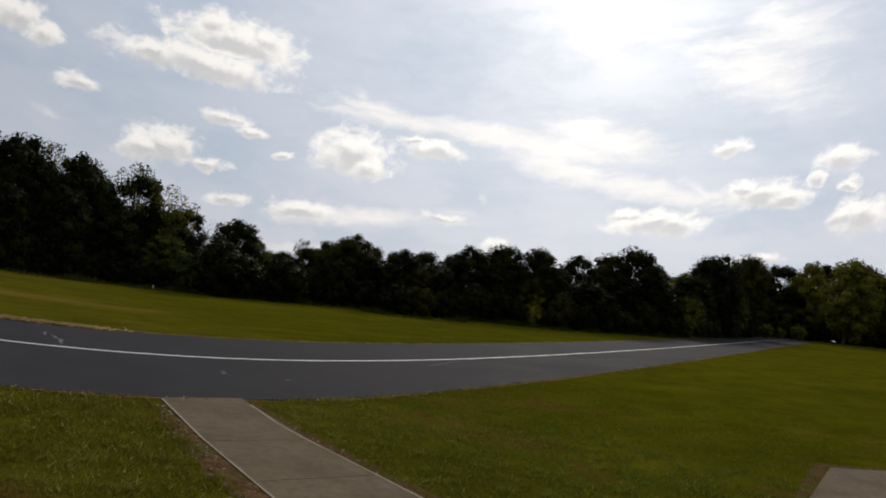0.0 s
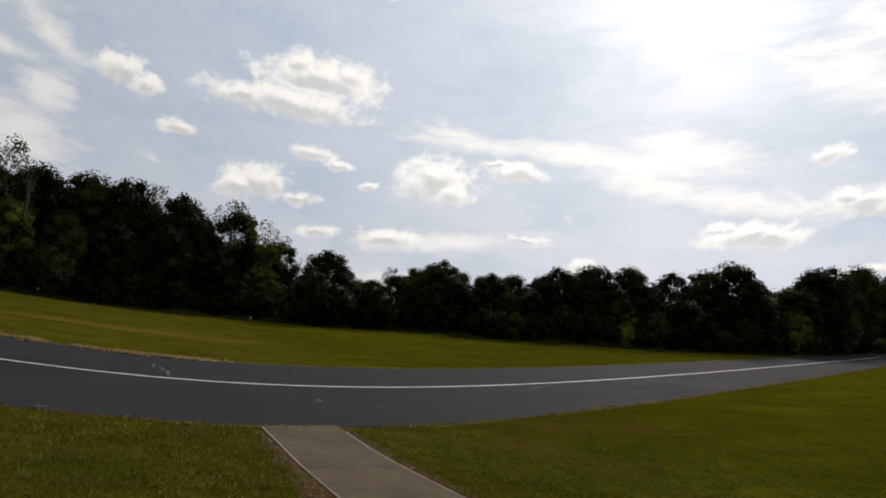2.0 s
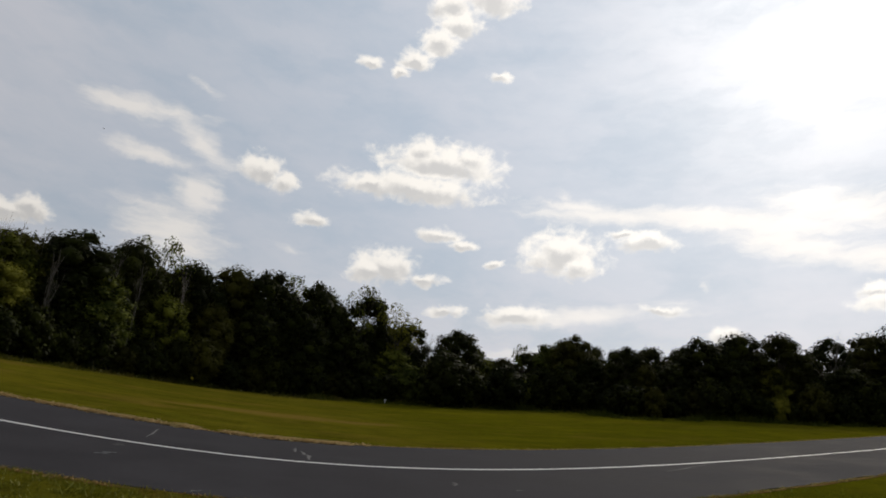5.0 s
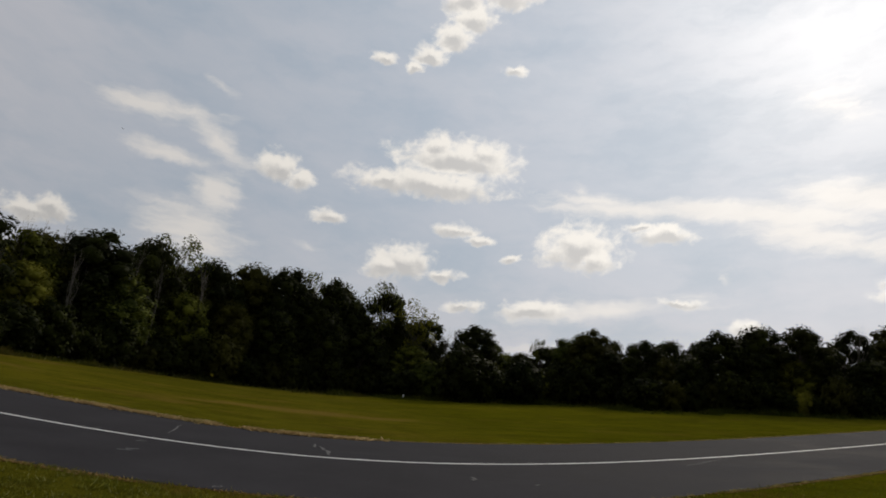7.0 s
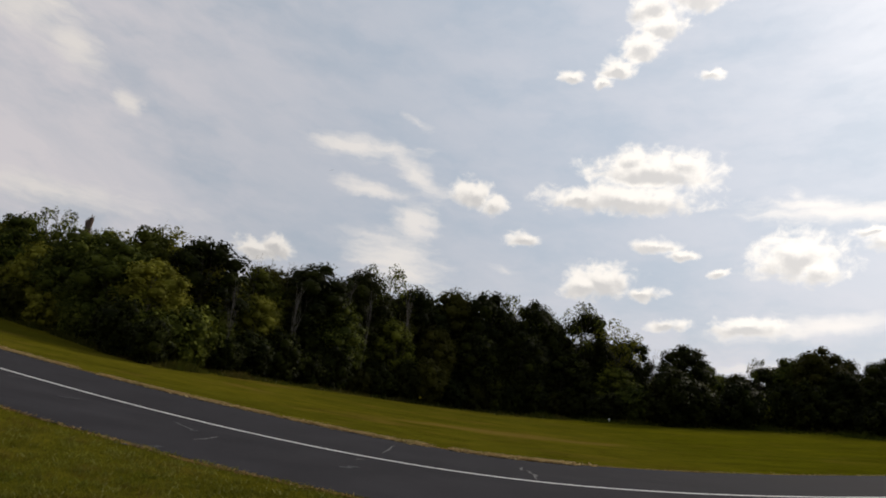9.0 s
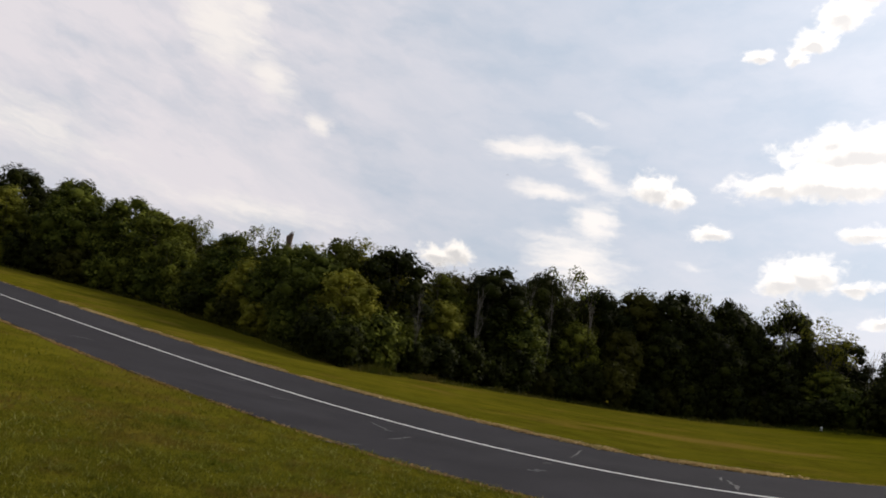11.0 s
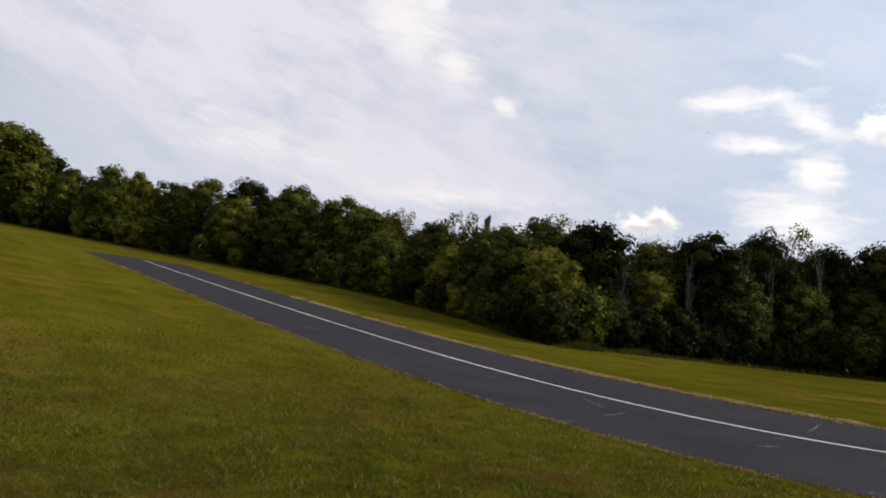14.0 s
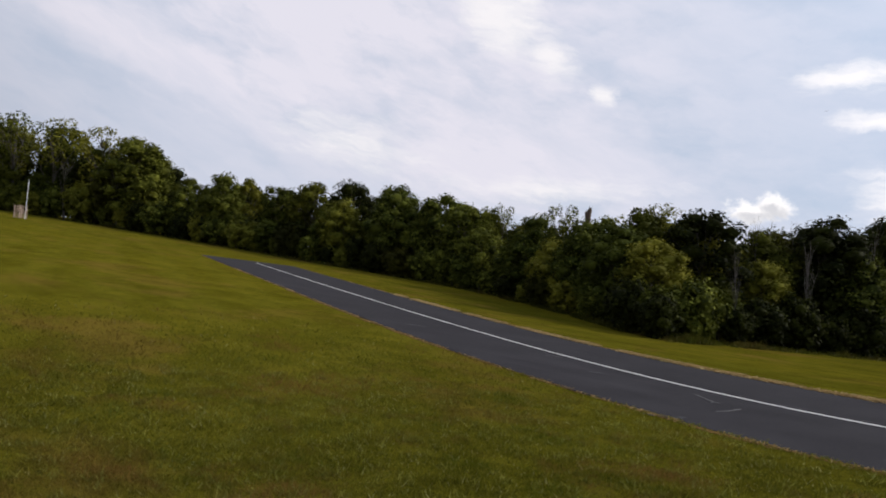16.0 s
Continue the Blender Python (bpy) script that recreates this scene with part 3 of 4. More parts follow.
def ball():
    """Corners and quads of a cube cut in two each way and blown up to a ball."""
    pts, quads, at = [], [], {}
    for axis in range(3):
        for end in (-1, 1):
            for i in (-1, 0):
                for j in (-1, 0):
                    q = []
                    for u, v in ((i, j), (i + 1, j), (i + 1, j + 1), (i, j + 1)):
                        p = [0, 0, 0]
                        p[axis], p[(axis + 1) % 3], p[(axis + 2) % 3] = end, u, v
                        q.append(at.setdefault(tuple(p), len(at)))
                    quads.append(q if end > 0 else q[::-1])
    pts = np.array(list(at), float)
    return pts / np.linalg.norm(pts, axis=1)[:, None], np.array(quads)


BALL = ball()


def masses(rs, lobes, part_of):
    """The inside of each lobe, twigs and leaves too dense to see through: a lumpy mass."""
    V, F = [], []
    for k, (c, r) in enumerate(lobes):
        V.append(BALL[0] * rs.uniform(0.7, 1.1, (26, 1)) * r * part_of + np.array(c))
        F.append(BALL[1] + 26 * k)
    return np.vstack(V), np.vstack(F)


def make_tree(seed, height, spread, bottom, lobe_count, lobe_size, count, size, leaf, bark, label, category="tree", name="tree", gaps=0.0, dense=0.7):
    """A tree of its own height in metres: trunk, limbs, and a crown of leafy lobes on an egg-shaped outline."""
    rng, rs = random.Random(seed), np.random.RandomState(seed)
    root = new(name)
    tagged(root, label, category, group="trees of the wood" if name != "shrub" else "shrubs along the wood")
    V, F, lobes = [], [], []
    lean = Vector((rng.gauss(0, 0.05), rng.gauss(0, 0.05), 1))
    path, radii = limb(rng, Vector((0, 0, -0.25)), lean, height * 0.84, height * 0.018, height * 0.004, 0.05, 8)
    tube(path, radii, 6, V, F)
    mid, half = height * (bottom + 1) / 2, height * (1 - bottom) / 2
    for k in range(lobe_count):
        f = (k + 0.5) / lobe_count
        up = 1 - 1.92 * f
        a = k * 2.39996 + rng.uniform(-0.35, 0.35)
        r = spread * lobe_size * rng.uniform(0.7, 1.3)
        ring = math.sqrt(max(0.0, 1 - up * up)) * (1.0 if up > 0 else 1 + 0.25 * up)
        out = (spread - r * 0.8) * rng.uniform(0.72, 1.08)
        tall_at = mid + up * (half - r * 0.8) * rng.uniform(0.88, 1.06)
        end = Vector((math.cos(a) * ring * out, math.sin(a) * ring * out, tall_at)) + path[-1] * 0.25 * max(0.0, up)
        end.z = tall_at
        j = max(1, min(7, int((tall_at / height - 0.12) * 8)))
        way = end - path[j]
        lp, lr = limb(rng, path[j], way + Vector((0, 0, 0.15)), way.length, height * 0.006, height * 0.0014, 0.1, 4)
        tube(lp, lr, 3, V, F)
        if not dense or not count:
            for _ in range(2):
                tw = way.normalized() + Vector((rng.gauss(0, 0.6), rng.gauss(0, 0.6), rng.uniform(0.0, 0.7)))
                tp, tr = limb(rng, lp[2], tw, way.length * 0.55, height * 0.003, height * 0.001, 0.2, 3)
                tube(tp, tr, 3, V, F)
                if rng.random() > gaps:
                    lobes.append((tuple(tp[-1]), r * rng.uniform(0.5, 0.8)))
        if rng.random() > gaps:
            lobes.append((tuple(end), r))
            # a smaller bulge on its shoulder
            turn = Vector((rng.gauss(0, 1), rng.gauss(0, 1), rng.uniform(0.0, 1.2))).normalized()
            lobes.append((tuple(end + turn * r * 0.75), r * rng.uniform(0.4, 0.62)))
    fit = height / max(max(c[2] + r for c, r in lobes) if count else 0, max(v.z for v in V))
    for v in V:
        v.z *= fit
    trunk = mesh_object("trunk", V, F, bark, True)
    trunk.parent = root
    if count:
        LV, LF = leaves(rs, lobes, count, size)
        if dense:
            IV, IF = masses(rs, [l for l in lobes if l[1] > spread * lobe_size * 0.66], dense)
            LF = np.vstack([LF, IF + len(LV)])
            LV = np.vstack([LV, IV])
        LV[:, 2] *= fit
        crown = big_mesh("crown", LV, LF, leaf)
        crown.parent = root
    return root


# bearing from the standing point: distance of the wood's edge, and the height angle of its skyline
EDGE = [(-95, 120), (-75, 105), (-62, 78), (-53, 64), (-40, 53), (-31, 38), (-27, 32), (-23, 29.5), (-18, 33), (-11, 38), (-7, 41),
        (0, 44), (8, 48), (15, 49), (22, 50), (27, 50), (31, 46), (38, 50), (44, 50), (52, 60), (56, 78), (59, 112), (67, 120), (85, 125)]
SKYLINE = [(-95, 9.5), (-74, 10.4), (-69, 10.3), (-65, 9.9), (-62, 8.8), (-60.5, 7.0), (-58, 8.4), (-56, 8.0), (-52, 8.2), (-48, 8.5),
           (-43, 8.1), (-38, 7.0), (-33, 6.3), (-30, 6.4), (-27, 7.0), (-24, 7.1), (-20, 7.0), (-18, 5.9), (-16, 5.1),
           (-14, 5.9), (-11, 6.4), (-7, 6.7), (-5, 5.5), (0, 5.8), (3, 5.6), (5, 5.0), (7, 5.6), (9.5, 5.8)]
SKYLINE_RIGHT = [(11, 4.7), (12, 4.9), (13.5, 3.2), (15, 2.2), (17, 3.5), (19.5, 2.4), (22, 2.9), (25, 4.2), (27, 4.4), (29, 3.9), (32, 4.5),
                 (36, 5.3), (41, 6.1), (45, 6.7), (48, 7.6), (51, 7.6), (52, 7.2), (54, 8.2), (58, 8.9), (60, 8.8), (63, 9.5), (66, 9.9), (85, 9.5)]
SKYLINE = SKYLINE + SKYLINE_RIGHT


def edge(a):
    return float(np.interp(a, [e[0] for e in EDGE], [e[1] for e in EDGE]))


def skyline(a):
    return float(np.interp(a, [e[0] for e in SKYLINE], [e[1] for e in SKYLINE]))


def spot(a, d):
    x, y = d * math.sin(radians(a)), d * math.cos(radians(a))
    return x, y, gz(x, y)


def reach_height(a, d):
    """How tall a tree must be at that spot to stand as high as the skyline."""
    return EYE + d * math.tan(radians(skyline(a))) - spot(a, d)[2]


def scatter(protos, places):
    """Each place is (prototype, pose matrix): copies first, then the prototype takes its own first place."""
    first = {}
    for k, m in places:
        if k in first:
            copy_thing(protos[k], m)
        else:
            first[k] = m
    for k, ob in enumerate(protos):
        if k in first:
            ob.matrix_basis = first[k]
        else:
            for o in (*ob.children_recursive, ob):
                bpy.data.objects.remove(o)


def placed(x, y, z, turn, sx, sz):
    return pose(x, y, z, 0, 0, turn) @ Matrix.Diagonal((sx, sx, sz, 1))


def build_wood():
    rng = random.Random(4)
    H = 8.0
    full = [make_tree(11 + k, H, 2.35, 0.0, 38, 0.31, 6500, 0.19, LEAF_SHADED if k % 2 else LEAF_LIT, BARK,
                      "broad leafy deciduous tree in dense wood, shaded leaf tone" if k % 2 else "leafy tree at the wood's edge, lit olive leaf tone") for k in range(8)]
    tall = [make_tree(31 + k, H, 2.0, 0.22, 30, 0.31, 4600, 0.19, LEAF_HALF_LIT if k < 3 else LEAF_SHADED, BARK,
                      "tall deciduous tree rising behind the wood's edge, half-lit leaf tone" if k < 3 else "tall deciduous tree rising behind the wood's edge, shaded leaf tone", gaps=0.08) for k in range(5)]
    # back row: shade is painted in, every tree has the backlit leaf colour
    back = [make_tree(41 + k, H, 2.5, 0.0, 20, 0.4, 1150, 0.4, LEAF_SHADED, BARK, "leafy tree deep in the wood, shaded leaf tone", dense=0.8) for k in range(3)]
    shrub = [make_tree(51 + k, 3.0, 1.5, -0.1, 16, 0.38, 1600, 0.21, LEAF_LIT if k % 2 else LEAF_SHADED, BARK,
                       "leafy green shrub at the foot of the wood", "shrub", "shrub") for k in range(4)]
    airy = [make_tree(71 + k, H, 2.5, 0.42, 12, 0.24, 1500, 0.18, LEAF_LIT, BARK, "slender open-crowned tree above the wood, sky showing through", gaps=0.25, dense=0) for k in range(3)]
    snag = [make_tree(81 + k, H, 1.5, 0.4, 12, 0.3, 0, 0.2, LEAF_SHADED, BARK_GREY, "dead leafless grey tree among living ones", "dead tree", "dead_tree") for k in range(2)]
    p_full, p_tall, p_back, p_shrub, p_airy, p_snag = [], [], [], [], [], []

    def add(into, k, a, d, h, w):
        x, y, z = spot(a, d)
        into.append((k, placed(x, y, z, rng.uniform(0, 360), w, h / H)))

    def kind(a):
        """Mostly lit leaf tone (even) in the west, shaded tone (odd) in backlit east."""
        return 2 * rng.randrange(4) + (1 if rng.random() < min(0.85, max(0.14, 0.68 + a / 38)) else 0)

    a = -92.0
    while a < 84:
        d = edge(a) + 2.4 + rng.uniform(-0.6, 1.4)
        h = reach_height(a, d) * rng.uniform(0.4, 0.82)
        w = rng.uniform(1.05, 1.55) * (0.55 * h + 0.3 * reach_height(a, d)) / H * 0.95
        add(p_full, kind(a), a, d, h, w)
        a += math.degrees(3.9 * w / d)
    a = -93.0
    while a < 84:
        d = edge(a) + 6.0 + rng.uniform(-1, 1)
        h = reach_height(a, d) * rng.uniform(0.9, 1.03)
        w = rng.uniform(0.9, 1.3) * h / H
        # western tall trees get the half-lit leaf colour for their sunlit tops
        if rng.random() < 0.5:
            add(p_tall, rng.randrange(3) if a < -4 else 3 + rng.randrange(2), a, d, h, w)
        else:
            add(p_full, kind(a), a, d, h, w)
        a += math.degrees(3.4 * w / d)
    a = -94.0
    while a < 84:
        d = edge(a) + 12 + rng.uniform(-1, 1)
        add(p_back, rng.randrange(3), a, d, reach_height(a, d) * rng.uniform(0.78, 0.93), rng.uniform(0.95, 1.25))
        a += math.degrees(4.6 / d)
    a = -90.0
    while a < 82:
        d = edge(a) + rng.uniform(0.2, 1.3)
        s = rng.uniform(0.5, 1.1) * max(0.8, d / 60)
        x, y, z = spot(a, d)
        # the sunlit leaf colour grows more frequent towards the west
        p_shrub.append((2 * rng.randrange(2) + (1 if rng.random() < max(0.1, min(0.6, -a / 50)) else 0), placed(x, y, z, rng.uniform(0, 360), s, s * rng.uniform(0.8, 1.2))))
        a += math.degrees(1.9 * s / d)
    # single trees that stand out of the skyline: bearing, depth behind the edge, height angle of the top, width
    for k, a, deep, top, w in ((0, 9.2, 5, 6.4, 0.8), (1, 12.0, 4, 5.4, 0.85), (2, 3.2, 6, 6.3, 0.7), (0, -7.0, 5, 7.5, 0.8), (1, -24.8, 7, 7.8, 1.25),
                               (2, -31.5, 6, 7.4, 0.9), (0, -36.5, 8, 7.3, 0.7), (1, -70.5, 3, 10.9, 1.3), (2, -67.5, 4, 10.6, 1.2), (0, -73, 3, 10.8, 1.2), (2, 22, 5, 3.5, 0.7)):
        d = edge(a) + deep
        h = EYE + d * math.tan(radians(top)) - spot(a, d)[2]
        add(p_airy, k, a, d, h, w * 0.95 * h / H)
    for k, a, deep, top, w in ((0, -16.2, 5, 6.4, 0.5), (1, -17.2, 5, 6.8, 0.4), (0, -15.2, 5, 6.4, 0.5), (1, -13.6, 1.6, 5.2, 0.35), (0, -9.8, 1.8, 6.2, 0.35), (0, -8.2, 1.5, 5.6, 0.3),
                               (1, -18.6, 1.4, 4.6, 0.3), (1, -5.0, 1.6, 5.6, 0.35), (0, 14.4, 5, 3.4, 0.5), (1, 44.5, 5, 7.2, 0.5), (0, -66, 1, 8.6, 1.2), (1, -69.5, 0.5, 8.0, 1.0)):
        d = edge(a) + deep
        add(p_snag, k, a, d, EYE + d * math.tan(radians(top)) - spot(a, d)[2], w)
    # broad crowns that can be told apart: bearing, depth, height angle of the top, width
    for k, a, deep, top, w in ((0, -65.0, 3, 10.3, 1.7), (2, -58.6, 3, 8.2, 1.15), (4, -49.5, 2.5, 7.0, 1.1), (1, 26.0, 4, 4.8, 1.15), (3, 17.0, 4, 3.9, 0.85),
                               (5, 48.5, 4, 8.0, 1.2), (1, 54.5, 4, 8.6, 1.2), (0, 63.2, -8, 9.6, 1.6), (3, -21.0, 5, 7.2, 0.95), (1, -12.5, 4, 6.8, 1.15), (5, -9.0, 4, 6.7, 0.9),
                               (3, 1.5, 4, 6.3, 1.0), (1, 35.5, 4, 5.8, 1.1), (5, 41.0, 4, 6.6, 1.2), (2, -45.0, 3, 7.9, 1.3), (0, -39.5, 3, 7.3, 1.2), (4, -27.0, 2.5, 6.2, 0.9),
                               (5, -4.0, 4.5, 5.8, 0.95), (7, -1.4, 5, 6.2, 1.0), (1, 5.4, 4.5, 6.1, 0.95), (3, 30.2, 4, 4.4, 0.8), (7, 38.0, 4.5, 6.4, 1.0), (5, 56.5, 4, 8.8, 1.2), (2, 60.6, 2, 8.9, 1.4),
                               (2, -29.8, 4, 6.3, 1.0), (7, -16.0, 5.5, 5.9, 0.8), (2, -33.5, 4, 6.5, 1.0)):
        d = edge(a) + deep
        h = EYE + d * math.tan(radians(top)) - spot(a, d)[2]
        add(p_full, k, a, d, h, min(w, 1.3 * h / H))
    # shrubs that step out of the wood's line
    for a, out, s in ((16.2, 3.0, 1.2), (18.0, 2.5, 0.9), (-24.0, 1.0, 0.62), (58.2, 9.0, 0.62), (59.2, 9.5, 0.5), (60.4, 9.0, 0.7), (21.0, 2.0, 1.0), (-26.0, 0.6, 0.8)):
        x, y, z = spot(a, edge(a) - out)
        # sunlit leaf colour at both ends of the wood, shaded colour between
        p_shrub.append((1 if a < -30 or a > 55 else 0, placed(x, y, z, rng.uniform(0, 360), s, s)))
    for protos, places in ((full, p_full), (tall, p_tall), (back, p_back), (shrub, p_shrub), (airy, p_airy), (snag, p_snag)):
        scatter(protos, places)


build_wood()


def build_deep_wood():
    """Undergrowth and saplings further in, too dense to tell apart."""
    rng, rs = random.Random(5), np.random.RandomState(5)
    lobes = []
    for k in range(900):
        a = rng.uniform(-92, 84)
        d = edge(a) + rng.uniform(7, 17)
        x, y, z = spot(a, d)
        lobes.append(((x, y, z + reach_height(a, d) * rng.uniform(0.02, 0.5)), rng.uniform(0.8, 1.7)))
    # the far ends of the wood, seen flat along the ground
    for a0, a1, many in ((48, 84, 420), (-92, -55, 200)):
        for k in range(many):
            a = rng.uniform(a0, a1)
            d = edge(a) + rng.uniform(2, 9)
            x, y, z = spot(a, d)
            lobes.append(((x, y, z + rng.uniform(0.0, 2.6)), rng.uniform(1.1, 1.9)))
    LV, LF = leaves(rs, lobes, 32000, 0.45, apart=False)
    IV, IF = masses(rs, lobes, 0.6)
    # same leaf colour as the backlit trees, its shade already painted in
    ob = big_mesh("deep_wood", np.vstack([LV, IV]), np.vstack([LF, IF + len(LV)]), LEAF_SHADED)
    tagged(ob, "dense undergrowth and saplings inside the wood, shaded leaf tone", "undergrowth", kind="stuff")


build_deep_wood()


def build_stub():
    """A dead tree whose crown has broken off: two ragged brown stumps of limbs over the canopy."""
    a = -29.6
    d = edge(a) + 7.5
    x, y, z = spot(a, d)
    h = EYE + d * math.tan(radians(7.4)) - z
    root = new("dead_tree")
    root.matrix_basis = pose(x, y, z, 0, 0, 0)
    tagged(root, "broken-off dead brown trunk standing above green crowns", "dead tree", group="trees of the wood")
    rng = random.Random(91)
    V, F = [], []
    path, radii = limb(rng, Vector((0, 0, -0.25)), Vector((0, 0, 1)), h * 0.88, 0.26, 0.2, 0.02, 6)
    tube(path, radii, 8, V, F)
    for side, top in ((-1, 0.09), (1, 0.12)):
        lp, lr = limb(rng, path[-1], Vector((side * 0.16, 0.0, 1)), h * top, 0.16, 0.12, 0.03, 3)
        tube(lp, lr, 7, V, F)
        tip = lp[-1]
        for k in range(3):
            sp, sr = limb(rng, tip - Vector((0, 0, 0.1)), Vector((rng.gauss(0, 0.2), rng.gauss(0, 0.2), 1)), rng.uniform(0.15, 0.35), 0.06, 0.008, 0.05, 2)
            tube(sp, sr, 4, V, F)
    trunk = mesh_object("trunk", V, F, BARK_BROWN, True)
    trunk.parent = root


BARK_BROWN = bark_material("bare_wood", (0.055, 0.036, 0.024), (0.13, 0.085, 0.058))
build_stub()

# ------------------------------------------------------------------ concrete walk and pad
def slab(name, x0, x1, x2, x3, y0, y1, y2, y3, parent):
    """A cast slab with eased edges; corners near left, near right, far right, far left."""
    bm = bmesh.new()
    top = 0.014
    low = [bm.verts.new((x, y, gz(x, y) - 0.08)) for x, y in ((x0, y0), (x1, y1), (x2, y2), (x3, y3))]
    high = [bm.verts.new((x, y, gz(x, y) + top)) for x, y in ((x0, y0), (x1, y1), (x2, y2), (x3, y3))]
    bm.faces.new(high)
    for k in range(4):
        bm.faces.new((low[k], low[(k + 1) % 4], high[(k + 1) % 4], high[k]))
    rim = [e for e in bm.edges if all(v in high for v in e.verts)]
    bmesh.ops.bevel(bm, geom=rim, offset=0.004, segments=2, affect="EDGES")
    return part(name, bm, CONCRETE, parent)


EDGING = plain("worn_concrete_edge", (0.24, 0.19, 0.135), 0.95)


def build_walk():
    root = new("concrete_walk")
    tagged(root, "narrow weathered concrete footpath leading to the runway", "footpath", kind="structure")
    left = lambda y: 2.2 + max(0.0, 7.0 - y) * 0.05
    right = lambda y: 3.32 + max(0.0, 7.6 - y) * 0.15
    cuts = [0.6, 1.85, 3.1, 4.35, 5.6, 6.85, 8.82]
    for a, b in zip(cuts, cuts[1:]):
        bb = b - 0.002
        far_r = bb + (0.36 if b == cuts[-1] else 0.24)
        near_r = a + 0.24
        slab("slab", left(a), right(near_r), right(far_r), left(bb), a, near_r, far_r, bb, root)
    for side, name in ((left, 0), (right, 1)):
        bm = bmesh.new()
        lo, hi = [], []
        ys = [0.7 + 0.35 * k for k in range(24)]
        rng = random.Random(60 + name)
        for y in ys:
            x = side(y) + (0.004 if side is left else -0.004)
            w = rng.uniform(0.014, 0.03) * (1 if side is left else -1)
            lo.append(bm.verts.new((x, y, gz(x, y) + 0.0175)))
            hi.append(bm.verts.new((x + w, y, gz(x + w, y) + 0.0165)))
        for k in range(len(ys) - 1):
            bm.faces.new((lo[k], hi[k], hi[k + 1], lo[k + 1]) if side is left else (lo[k], lo[k + 1], hi[k + 1], hi[k]))
        ext = bmesh.ops.extrude_face_region(bm, geom=bm.faces[:])
        for v in ext["geom"]:
            if isinstance(v, bmesh.types.BMVert):
                v.co.z -= 0.003
        bmesh.ops.recalc_face_normals(bm, faces=bm.faces[:])
        part("trowelled_edge", bm, EDGING, root, "paler worn edge of the concrete")
    root = new("concrete_pad")
    tagged(root, "square concrete pad set in the lawn", "concrete pad", kind="structure")
    slab("slab", 8.14, 11.24, 14.57, 11.47, 4.3, 3.3, 4.7, 5.7, root)


build_walk()


# ------------------------------------------------------------------ marks on the asphalt
def on_runway(x, y, up):
    return (x, y, gz(x, y) + 0.014 + up)


def mark(name, x0, y0, x1, y1, width, mat, seed, parent, label):
    """A ragged, broken streak lying on the asphalt."""
    rng = random.Random(seed)
    bm = bmesh.new()
    a, b = Vector((x0, y0)), Vector((x1, y1))
    n = (b - a).orthogonal().normalized()
    count = 9
    left, right = [], []
    for k in range(count):
        f = k / (count - 1)
        c = a.lerp(b, f) + n * rng.gauss(0, width * 0.35)
        w = width * (0.15 + 0.85 * math.sin(math.pi * (0.1 + 0.8 * f))) * rng.uniform(0.35, 1.1)
        left.append(bm.verts.new(on_runway(*(c + n * w / 2), 0.0045)))
        right.append(bm.verts.new(on_runway(*(c - n * w / 2), 0.0045)))
    for k in range(count - 1):
        bm.faces.new((left[k], left[k + 1], right[k + 1], right[k]))
    ext = bmesh.ops.extrude_face_region(bm, geom=bm.faces[:])
    for v in ext["geom"]:
        if isinstance(v, bmesh.types.BMVert):
            v.co.z -= 0.003
    bmesh.ops.recalc_face_normals(bm, faces=bm.faces[:])
    part(name, bm, mat, parent, label)


def build_marks():
    runway = bpy.data.objects["runway"]
    dark = [(-1.58, 10.75, -1.38, 11.05, 0.14), (-2.35, 12.6, -2.2, 12.75, 0.07), (-7.15, 12.75, -6.75, 12.95, 0.08), (-4.1, 9.75, -3.95, 9.95, 0.1),
            (-4.35, 11.8, -4.2, 11.95, 0.09), (4.6, 10.9, 4.75, 11.0, 0.06)]
    light = [(-1.22, 13.1, -1.15, 14.5, 0.05), (1.5, 12.5, 1.40, 13.6, 0.09), (-4.5, 9.62, -4.05, 9.72, 0.05), (-3.9, 11.0, -3.8, 11.7, 0.06),
             (-4.85, 12.5, -4.25, 11.85, 0.05), (-13.7, 14.3, -13.2, 14.55, 0.07), (3.62, 11.0, 3.7, 11.35, 0.07), (-0.25, 8.85, -0.1, 8.95, 0.06),
             (-1.5, 11.75, -1.42, 11.95, 0.07), (9.5, 14.2, 12.0, 16.0, 0.04), (1.30, 13.4, 1.36, 13.9, 0.07), (-9.0, 14.1, -8.6, 14.25, 0.06)]
    for k, m in enumerate(dark):
        mark("tar_patch", *m, SCUFF, 100 + k, runway, "black tar spot")
    for k, m in enumerate(light):
        mark("scrape", *m, CHALK, 200 + k, runway, "pale scraped streak")


build_marks()


